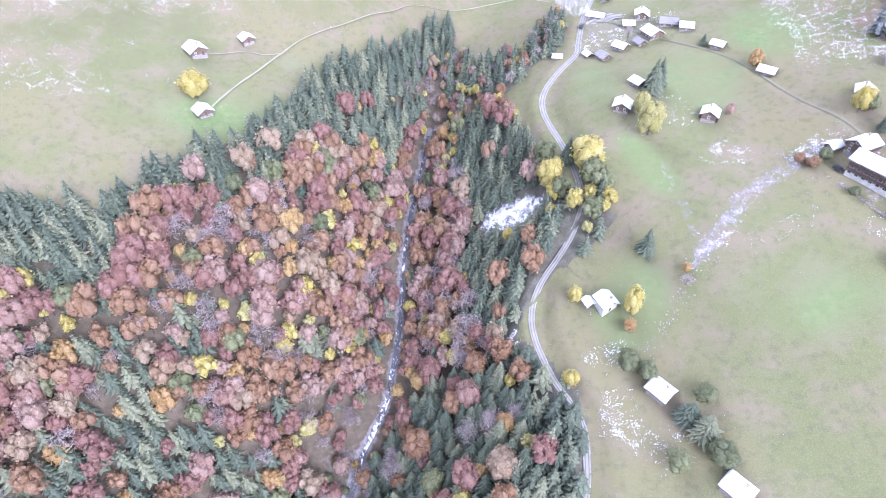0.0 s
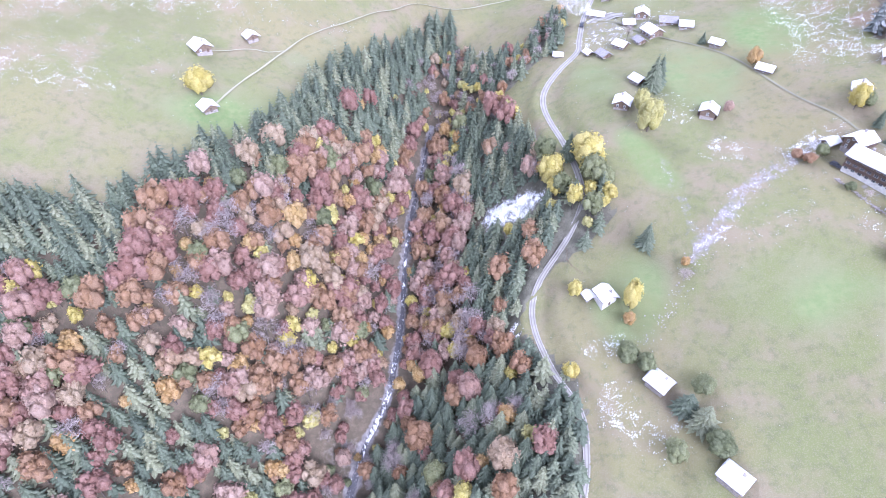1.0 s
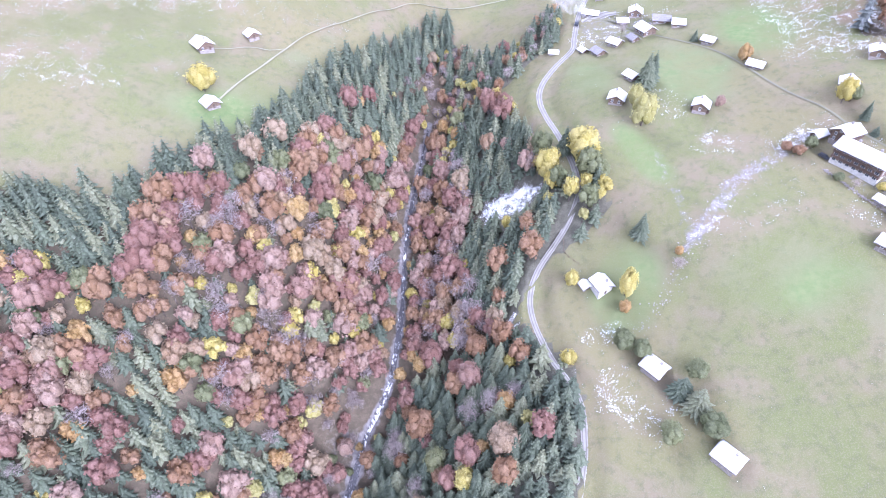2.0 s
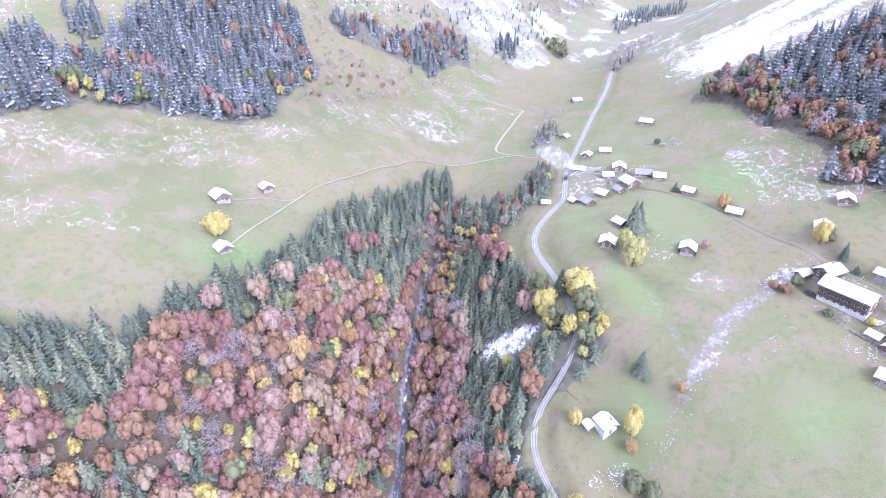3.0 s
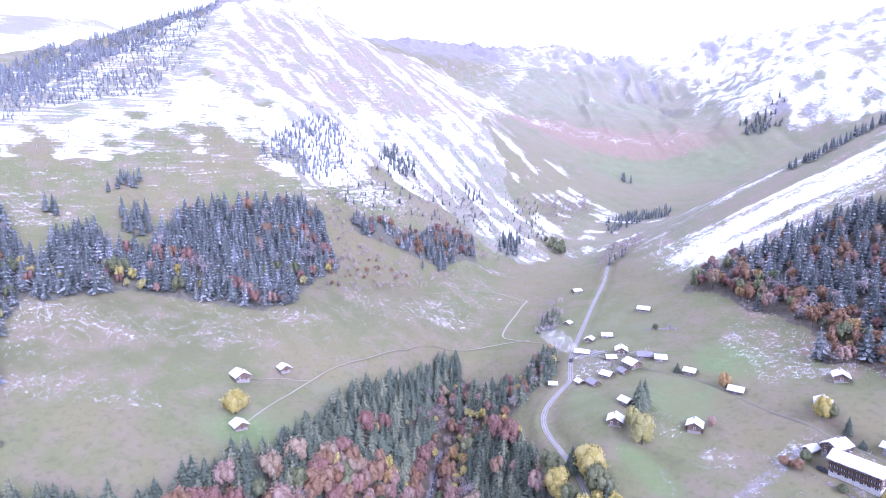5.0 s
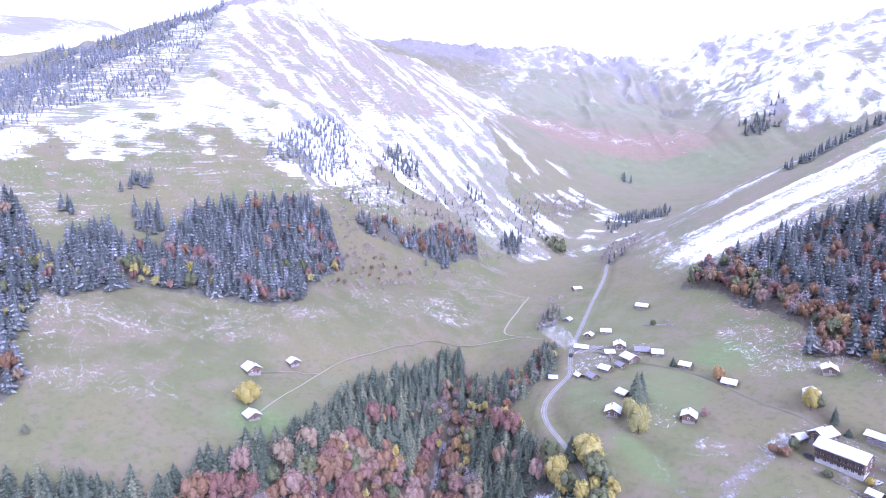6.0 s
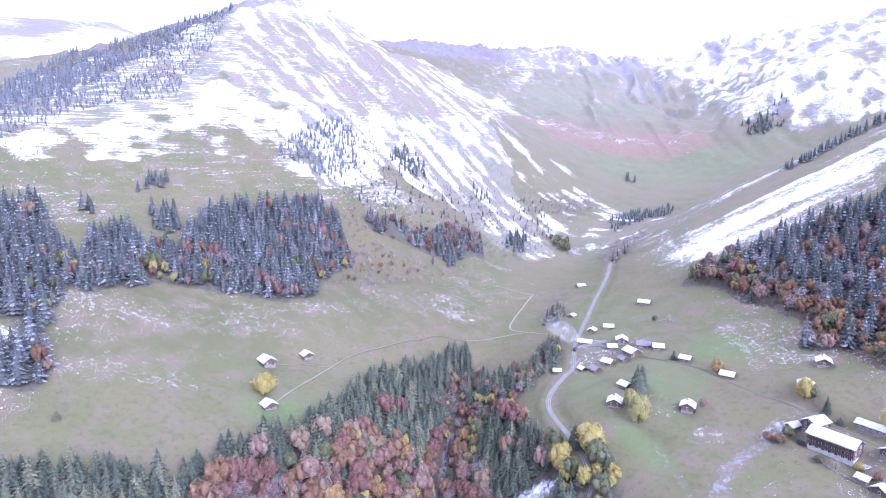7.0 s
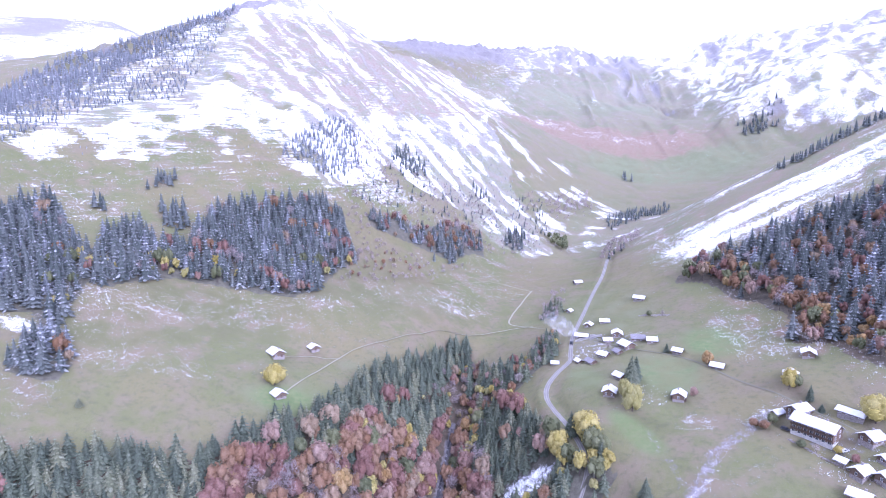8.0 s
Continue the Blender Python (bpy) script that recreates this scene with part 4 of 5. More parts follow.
def plant_woods():
    rng = np.random.default_rng(21)
    x, y = scatter(rng, GORGE_WOOD, 4.95)
    keep = (distance_to(STREAM[::2], x, y) > np.where(y < 160, 4.6, np.where(y < 270, 3.9, 2.8))) & (distance_to(ROAD[::2], x, y) > np.where((y > 138) & (y < 186) & (x < 50), 6.5, 3.2)) & (blob(x, y, 32, 211, 17, 9, -28) < 0.4) & (blob(x, y, 30, 149, 8, 6, 30) < 0.3)
    keep &= ~(blob(x, y, -56, 123, 10, 6, -30) > 0.6)
    keep &= (y > 52) & (x > -235)
    for _, cx, cy, size in CROWNS:
        keep &= np.hypot(x - cx, y - cy) > 3.0 * size
    x, y = x[keep], y[keep]
    kinds = gorge_kinds(rng, x, y)
    by_road = (distance_to(ROAD[::2], x, y) < 7.5) & ((y < 172) | (y > 222))
    kinds = ["spruce" if b and k not in ("spruce", "yellow") else k for k, b in zip(kinds, by_road)]
    stream_side = distance_to(STREAM[::4], x, y)
    rows = []
    for k, kind in enumerate(kinds):
        size = rng.uniform(0.7, 1.2) if kind == "spruce" else rng.uniform(0.55, 1.05) * (0.6 if y[k] > 285 else 0.78 if stream_side[k] < 13 or y[k] > 262 else 1.0)
        rows.append((kind, x[k], y[k], size, 6.28 * rng.random(), rng.random()))
    rows += [(kind, cx, cy, size, 6.28 * rng.random(), rng.random()) for kind, cx, cy, size in CROWNS]
    rows.sort(key=lambda r: math.hypot(r[1] + 12, (r[2] - 112) * 1.05))
    zs = ground_z(np.array([r[1] for r in rows]), np.array([r[2] for r in rows]))
    grown, mass = {}, []
    for rank, (row, z) in enumerate(zip(rows, zs)):
        kind, xx, yy, size, spin, tone = row
        grown[kind] = grown.get(kind, 0) + 1
        if grown[kind] <= 280:
            plant(kind, int(tone * 97) % KIND_COUNT[kind], xx, yy, size, spin, "trees of the gorge wood", level=0 if rank < 230 else 1, z=float(z))
        else:
            mass.append(row)
    wood_mass("gorge_wood", "the sides of the gorge", mass, 1)
    x, y = scatter(rng, GORGE_WOOD, 17.0)
    hidden = (y < 50) | (x < -238)
    wood_mass("lower_wood", "the lower valley", [("spruce" if rng.random() < 0.6 else "red", a, b, rng.uniform(0.8, 1.2), 6.28 * rng.random(), rng.random()) for a, b in zip(x[hidden], y[hidden])], 2)
    foot_left, foot_right = curve_through(HILL_WOOD[6:17], 6.0), curve_through(RIGHT_WOOD[:12], 6.0)
    for poly, name, label, spacing, level, foot, leafy in (
        (HILL_WOOD, "hill_wood", "the slope above the meadow", 6.1, 1, foot_left, ("red", "olive", "yellow", "red", "bare")),
        (LEFT_WOOD, "side_wood", "the edge of the meadow", 6.6, 1, foot_left, ("olive", "yellow")),
        (SPUR_WOOD, "spur_wood", "the slope of the spur", 6.0, 1, foot_left, ("rust", "bare", "olive", "rust", "bare")),
        (RIGHT_WOOD, "right_wood", "the steep side of the valley", 7.4, 1, foot_right, ("rust", "red", "rust", "orange", "olive", "bare")),
    ):
        x, y = scatter(rng, poly, spacing, 4.0)
        far = distance_to(foot, x, y)
        patch = value_noise(x / 30, y / 30, 31)
        rows = []
        for xx, yy, d, p in zip(x, y, far, patch):
            if xx > 395 or blob(xx, yy, -248, 230, 13, 9) > 0.4 or (xx < 0 and d > 34 and value_noise(xx / 30, yy / 30, 33) < -0.75):
                continue
            share = (0.4 if name == "spur_wood" else 0.26 if xx > 0 else 0.06) + (0.6 if xx > 0 else 0.25) * float(smooth(44, 8, d)) + (0.25 if p > 0.55 else 0.0)
            kind = str(rng.choice(leafy)) if rng.random() < share else "snowy"
            if kind != "snowy" and d > 30:
                kind = str(rng.choice(["red", "rust", "bare"]))
            if kind == "snowy" and rng.random() < 0.1:
                kind = "frosted"
            rows.append((kind, xx, yy, rng.uniform(0.7, 1.35) * (0.75 if name == "spur_wood" else 1.0) * (1.0 if kind in ("snowy", "frosted") else 0.66), 6.28 * rng.random(), rng.random()))
        wood_mass(name, label, rows, level)
    # thin woods and lone trees far up
    rows = []
    for poly, spacing, kind, low, high in (
        ([(-640, 300), (-470, 380), (-400, 400), (-420, 470), (-450, 540), (-440, 640), (-430, 760), (-420, 880), (-382, 1000), (-400, 1015), (-500, 872), (-570, 785), (-590, 640), (-640, 480)], 8.5, "frosted", 0.5, 0.9),
        ([(-400, 400), (-376, 400), (-376, 440), (-384, 522), (-358, 590), (-324, 626), (-350, 700), (-352, 800), (-384, 985), (-420, 880), (-430, 760), (-440, 640), (-450, 540), (-420, 470)], 7.0, "frosted", 0.22, 0.48),
        ([(-189, 529), (-181, 571), (-172, 600), (-149, 671), (-117, 643), (-111, 577), (-128, 518), (-153, 525)], 7.0, "frosted", 0.35, 0.75),
        ([(-78, 673), (-66, 709), (-39, 684), (-38, 659), (-61, 629)], 9, "snowy", 0.5, 0.8),
        ([(-122, 513), (-101, 527), (-90, 485), (-67, 465), (-87, 422), (-104, 468)], 8, "bare", 0.25, 0.45),
        ([(-420, 400), (-347, 513), (-304, 586), (-232, 645), (-190, 625), (-174, 541), (-192, 517), (-262, 506), (-367, 388)], 15, "frosted", 0.12, 0.26),
        ([(-198, 640), (-87, 785), (60, 930), (90, 760), (104, 600), (-75, 625), (-126, 510)], 13, "frosted", 0.15, 0.35),
        ([(-245, 392), (-230, 402), (-220, 389), (-217, 372), (-238, 375)], 6.0, "snowy", 0.8, 1.15),
        ([(-285, 364), (-276, 366), (-281, 376), (-288, 372)], 5.0, "snowy", 0.8, 1.1),
        ([(-268, 409), (-254, 428), (-250, 440), (-264, 438), (-271, 422)], 6.5, "snowy", 0.6, 0.95),
        ([(-147, 660), (-112, 721), (-81, 621), (-77, 582), (-105, 557)], 11, "bare", 0.3, 0.5),
        ([(136, 777), (206, 827), (198, 756), (131, 717)], 9, "bare", 0.35, 0.6),
        ([(9, 695), (40, 699), (50, 639), (28, 621)], 9, "bare", 0.22, 0.4),
        ([(554, 1094), (599, 1077), (581, 1018), (542, 1043)], 12, "snowy", 0.7, 1.1),
        ([(202, 709), (252, 773), (327, 820), (324, 788), (232, 683), (199, 668)], 8, "snowy", 0.4, 0.7),
        ([(74, 734), (126, 763), (117, 661), (74, 630)], 12, "snowy", 0.3, 0.5),
        ([(-82, 640), (-46, 640), (-44, 668), (-80, 705)], 9, "snowy", 0.4, 0.7),
        ([(-104, 370), (-60, 405), (-20, 470), (10, 520), (-50, 480), (-92, 450)], 9, "bare", 0.2, 0.45),
        ([(-100, 380), (-70, 415), (-30, 480), (-60, 470), (-92, 440)], 14, "rust", 0.2, 0.4),
        ([(-30, 500), (0, 520), (40, 590), (20, 590)], 9, "snowy", 0.5, 0.8),
        ([(-140, 530), (-100, 512), (0, 590), (60, 640), (40, 690), (-60, 640), (-120, 600)], 17, "snowy", 0.3, 0.6),
        ([(-130, 520), (-100, 505), (-20, 545), (90, 600), (110, 660), (40, 690), (-60, 640), (-120, 580)], 10, "bare", 0.22, 0.42),
        ([(55, 600), (80, 596), (84, 630), (62, 640)], 7, "snowy", 0.6, 0.95),
        ([(115, 630), (136, 630), (140, 660), (118, 664)], 8, "olive", 0.5, 0.8),
        ([(20, 680), (44, 690), (40, 715), (18, 705)], 9, "snowy", 0.6, 0.9),
        ([(60, 700), (130, 700), (200, 740), (190, 790), (110, 780)], 12, "bare", 0.25, 0.45),
        ([(155, 545), (196, 552), (215, 590), (190, 610), (165, 590)], 8, "bare", 0.35, 0.65),
        ([(165, 550), (185, 552), (190, 575), (172, 575)], 9, "snowy", 0.5, 0.8),
        ([(332, 536), (350, 531), (378, 532), (410, 538), (445, 536), (450, 546), (408, 552), (372, 548), (340, 548)], 6.5, "snowy", 0.55, 0.85),
        ([(296, 940), (312, 940), (312, 960), (298, 960)], 9, "snowy", 0.8, 1.1),
        ([(560, 1040), (620, 1040), (640, 1090), (580, 1090)], 13, "snowy", 0.6, 1.0),
        ([(62, 398), (74, 430), (86, 462), (98, 462), (92, 420), (80, 392)], 7, "bare", 0.3, 0.5),
        ([(66, 396), (80, 430), (92, 440), (88, 410)], 7, "spruce", 0.6, 0.9),
    ):
        x, y = scatter(rng, poly, spacing)
        rows += [(kind, xx, yy, rng.uniform(low, high), 6.28 * rng.random(), rng.random()) for xx, yy in zip(x, y)]
    wood_mass("high_wood", "the high slopes", rows, 2)


plant_woods()

# lone trees on the meadows: kind, shape, x, y, size, label
for kind, k, x, y, size, wide, label in (
    ("yellow", 0, -114, 245, 1.3, 1.25, "bright yellow tree beside a small barn"),
    ("yellow", 1, 90, 222.5, 1.5, 0.8, "tall bright yellow tree beside the meadow chalets"),
    ("yellow", 0, 89.5, 236, 1.15, 0.9, "yellow-green tree behind a meadow chalet"),
    ("spruce", 0, 98, 251, 1.6, 0.75, "dark spruce beside the meadow chalets"),
    ("spruce", 1, 102, 255, 1.3, 0.8, "dark spruce beside the meadow chalets"),
    ("yellow", 2, 63, 213, 1.5, 1.05, "broad yellow-leaved tree at the road bend"),
    ("yellow", 1, 48, 213, 1.3, 1.1, "yellow tree above the road"),
    ("spruce", 2, 56, 219, 1.1, 0.8, "dark spruce at the road bend"),
    ("olive", 1, 68, 199, 0.75, 1.0, "grey-green bushy tree at the wood's edge"),
    ("spruce", 1, 80, 168, 1.1, 0.9, "small dense dark green conifer on the meadow"),
    ("orange", 0, 148, 263, 0.85, 1.1, "small orange tree beside a barn"),
    ("yellow", 0, 167.5, 210.5, 1.15, 0.9, "yellow tree beside a chalet"),
    ("spruce", 0, 171, 198, 0.8, 0.7, "dark conifer beside a lane"),
    ("red", 0, 126, 228.5, 0.4, 1.0, "small crimson tree beside a chalet"),
    ("spruce", 3, 134, 292, 0.5, 0.9, "small dark conifer on the meadow"),
    ("yellow", 2, 185.5, 172.5, 1.2, 1.1, "yellow-green tree beside a chalet"),
    ("spruce", 0, -193, 188, 0.4, 1.4, "small dark bush on the open meadow"),
    ("yellow", 0, 53, 158, 0.85, 0.85, "yellow-green tree near a white-roofed house"),
    ("yellow", 1, 72, 148, 1.35, 0.65, "golden tree close beside a white-roofed house"),
    ("orange", 1, 71, 142, 0.55, 1.1, "small golden tree beside a white-roofed house"),
    ("yellow", 2, 48, 127, 0.7, 1.0, "yellow tree at the wood's edge"),
    ("olive", 0, 68, 128, 0.7, 1.3, "dull green bushy tree beside a field track"),
    ("olive", 1, 74, 124, 0.5, 1.4, "dull green bushy tree beside a barn"),
    ("spruce", 2, 84, 107, 0.75, 1.6, "dark green bushy conifer below a barn"),
    ("spruce", 4, 88, 101, 0.75, 1.6, "dark green bushy conifer below a barn"),
    ("olive", 0, 90, 112, 0.55, 1.3, "yellow-green bush beside a barn"),
    ("olive", 1, 77, 92, 0.55, 1.4, "dull green bushy tree on the slope"),
    ("olive", 1, 90, 92, 0.6, 1.3, "dull green bushy tree on the slope"),
    ("olive", 1, 149, 191, 0.35, 1.3, "yellowish bush on the bank beside the lodge"),
    ("rust", 0, 144, 189, 0.3, 1.5, "brown leafless bush at the head of a stony bank"),
    ("yellow", 2, 163.5, 163.5, 0.32, 1.3, "small yellow bush in front of the lodge"),
    ("red", 1, 166, 156, 0.3, 1.0, "small crimson bush beside a snow-covered hut"),
    ("olive", 0, 152, 172, 0.25, 1.6, "low bush in the lodge garden"),
    ("bare", 1, 156, 167, 0.28, 1.5, "low grey bush in the lodge garden"),
    ("rust", 1, 141, 193, 0.3, 1.4, "tawny bush at the head of a stony bank"),
    ("olive", 1, 170, 209, 0.5, 1.1, "yellow-green bush beside a lane"),
    ("spruce", 2, 172, 190, 0.35, 1.4, "clipped dark bush behind the lodge"),
    ("spruce", 1, 192, 236, 0.45, 1.5, "dark bush beside a chalet"),
    ("bare", 0, 100, 309, 0.7, 0.7, "bare tall tree among the village houses"),
    ("olive", 0, 84, 300, 0.25, 1.5, "low bush among the village gardens"),
    ("orange", 1, 70, 355, 0.7, 1.1, "tawny tree above the village road"),
    ("olive", 1, -52, 121, 0.3, 1.5, "low bush on a scree slope"),
    ("olive", 0, -44, 118, 0.26, 1.5, "low bush on a scree slope"),
    ("spruce", 0, -56, 112, 0.5, 1.0, "young spruce on a scree slope"),
    ("rust", 2, -48, 128, 0.35, 1.2, "small rusty bush on a scree slope"),
    ("orange", 0, -40, 128, 0.45, 1.1, "small orange tree above the waterfall"),
    ("olive", 0, 146, 362, 0.35, 1.2, "dull green bush on a ruined terrace"),
    ("bare", 1, 155, 358, 0.35, 1.2, "grey leafless bush on a ruined terrace"),
    ("bare", 0, 91, 151, 0.4, 1.2, "leafless bush beside a field wall"),
    ("orange", 1, 92, 156, 0.4, 1.0, "small tawny bush beside a field wall"),
):
    plant(kind, k, x, y, size, x * 1.7 + y, "lone trees on the meadow", label, wide, z=gz(x, y) - (0.0 if kind == "spruce" else 1.7 * size))


# ---- houses ----
def box(bm, x0, x1, y0, y1, z0, z1):
    v = [bm.verts.new((x, y, z)) for z in (z0, z1) for y in (y0, y1) for x in (x0, x1)]
    for f in ((0, 1, 3, 2), (4, 6, 7, 5), (0, 4, 5, 1), (1, 5, 7, 3), (3, 7, 6, 2), (2, 6, 4, 0)):
        bm.faces.new([v[k] for k in f])
    return v


def boxed(*spans):
    bm = bmesh.new()
    for s in spans:
        box(bm, *s)
    return bm


def window(parent, x, y, z, face, w=1.0, h=1.1, shutters=True):
    """A window on a wall; face: the way it looks, (dx, dy)."""
    ob = new("window")
    ob.parent = parent
    ob.matrix_basis = pose(x, y, z, 0, 0, math.degrees(math.atan2(face[1], face[0])) + 90)
    t = 0.14
    part("frame", boxed((-w / 2 - t, -w / 2, -0.07, 0.02, -h / 2 - t, h / 2 + t), (w / 2, w / 2 + t, -0.07, 0.02, -h / 2 - t, h / 2 + t), (-w / 2, w / 2, -0.07, 0.02, h / 2, h / 2 + t), (-w / 2, w / 2, -0.07, 0.02, -h / 2 - t, -h / 2), (-0.03, 0.03, -0.06, 0.02, -h / 2, h / 2)), "white", ob)
    part("pane", boxed((-w / 2, w / 2, -0.035, 0.01, -h / 2, h / 2)), "glass", ob)
    if shutters:
        part("shutter", boxed((-w - t, -w / 2 - t, -0.06, 0.01, -h / 2, h / 2)), "plank", ob)
        part("shutter", boxed((w / 2 + t, w + t, -0.06, 0.01, -h / 2, h / 2)), "plank", ob)
    return ob


def roof_slab(w, l, rise, eave, gable, thick, lift, side, rough=0.0, rng=None):
    """One slope of a gable roof; side -1 or 1. Ridge along x."""
    bm = bmesh.new()
    nx, ny = (12, 6) if rough else (1, 1)
    run = w / 2 + eave
    fall = rise / (w / 2)
    grid = []
    for lay in (0, 1):
        for i in range(nx + 1):
            for j in range(ny + 1):
                u, v = -l / 2 - gable + (l + 2 * gable) * i / nx, run * j / ny
                edge = i in (0, nx) or j == ny
                bump = 0.0
                if rough:
                    bump = rough * (rng.random() - 0.5)
                    if edge:
                        v -= 0.25 * rng.random() if j == ny else 0.0
                        u -= math.copysign(0.2 * rng.random(), u) if i in (0, nx) else 0.0
                z = rise - v * fall + lift + lay * (thick * (0.5 if edge and rough else 1.0) + bump)
                grid.append(bm.verts.new((u, side * v, z)))
    m = (nx + 1) * (ny + 1)
    at = lambda lay, i, j: grid[lay * m + i * (ny + 1) + j]
    for i in range(nx):
        for j in range(ny):
            bm.faces.new((at(1, i, j), at(1, i + 1, j), at(1, i + 1, j + 1), at(1, i, j + 1))).smooth = bool(rough)
            bm.faces.new((at(0, i, j), at(0, i, j + 1), at(0, i + 1, j + 1), at(0, i + 1, j)))
    for i in range(nx):
        bm.faces.new((at(0, i, 0), at(0, i + 1, 0), at(1, i + 1, 0), at(1, i, 0)))
        bm.faces.new((at(0, i, ny), at(1, i, ny), at(1, i + 1, ny), at(0, i + 1, ny)))
    for j in range(ny):
        bm.faces.new((at(0, 0, j), at(1, 0, j), at(1, 0, j + 1), at(0, 0, j + 1)))
        bm.faces.new((at(0, nx, j), at(0, nx, j + 1), at(1, nx, j + 1), at(1, nx, j)))
    return bm


def chalet(name, x, y, turn, l, w, walls, label, category="chalet", rise=None, base=0.9, upper="timber", lower="stone", eave=1.2, snow=1, floors=1, chimneys=1, balcony=False, windows=3, group="", shutters=True, lower_by=0.4, wide=0.85):
    """A gabled house with its ridge along its own x. walls: height to the eaves."""
    rng = random.Random(int(x * 31 + y * 17))
    rise = rise or w * 0.27
    house = tagged(new(name), label, category, group)
    house.matrix_basis = pose(x, y, gz(x, y) - lower_by, 0, 0, turn)
    part("lower_wall", boxed((-l / 2, l / 2, -w / 2, w / 2, -3.0, base)), lower, house)
    bm = bmesh.new()
    inset = 0.06
    a, b = l / 2 + inset, w / 2 + inset
    ring = [(-b, base), (b, base), (b, walls), (0, walls + rise), (-b, walls)]
    ends = [[bm.verts.new((sx * a, yy, zz)) for yy, zz in ring] for sx in (-1, 1)]
    bm.faces.new(ends[0])
    bm.faces.new(ends[1][::-1])
    for k in range(5):
        bm.faces.new((ends[0][k], ends[1][k], ends[1][(k + 1) % 5], ends[0][(k + 1) % 5]))
    part("upper_wall", bm, upper, house)
    for side in (-1, 1):
        slab = part("roof_slope", roof_slab(w, l, rise, eave, eave * 0.9, 0.18, walls + 0.06, side), "slate", house)
        if snow:
            part("snow_cover", roof_slab(w, l, rise, eave - 0.05, eave * 0.9 - 0.05, 0.2, walls + 0.245, side, 0.1, rng), "snow", slab, "blanket of fresh snow")
    for k in range(chimneys):
        cx, cy = l * (0.22 - 0.44 * k), w * 0.12
        part("chimney", boxed((cx - 0.4, cx + 0.4, cy - 0.35, cy + 0.35, walls + rise * 0.5, walls + rise + 0.9), (cx - 0.5, cx + 0.5, cy - 0.45, cy + 0.45, walls + rise + 0.9, walls + rise + 1.05)), "stone", house)
    storey = (walls - 0.4) / floors
    for f in range(floors):
        z = 0.4 + storey * (f + 0.55)
        off = inset if z > base else 0.0
        for side in (-1, 1):
            for k in range(windows):
                wx = -l / 2 + l * (k + 0.5) / windows
                window(house, wx, side * (w / 2 + off + 0.02), z, (0, side), wide, min(1.2, storey * 0.5), shutters)
            n = max(1, int(w / 3.2))
            for k in range(n):
                wy = -w / 2 + w * (k + 0.5) / n
                if f == 0 and side == 1 and k == n // 2:
                    part("door", boxed((l / 2 - 0.02, l / 2 + 0.07, wy - 0.5, wy + 0.5, 0.3, 2.3)), "plank", house)
                    continue
                window(house, side * (l / 2 + off + 0.02), wy, z, (side, 0), 0.8, min(1.2, storey * 0.5), shutters)
    if floors > 1 or walls > 3.6:
        for side in (-1, 1):
            window(house, side * (l / 2 + inset + 0.02), 0, walls + rise * 0.35, (side, 0), 0.8, 0.8, False)
    if balcony:
        for f in range(1, floors) if floors > 1 else (0,):
            z = 0.4 + storey * f + 0.15
            for side in (-1, 1):
                deck = part("balcony", boxed((-l / 2, l / 2, side * (w / 2 + 0.02), side * (w / 2 + 1.1), z - 0.15, z)), "plank", house)
                part("railing", boxed((-l / 2, l / 2, side * (w / 2 + 1.02), side * (w / 2 + 1.08), z + 0.12, z + 0.34), (-l / 2, l / 2, side * (w / 2 + 1.02), side * (w / 2 + 1.08), z + 0.45, z + 0.66), (-l / 2, l / 2, side * (w / 2 + 1.0), side * (w / 2 + 1.1), z + 0.8, z + 0.92)), "plank", deck)
    return house


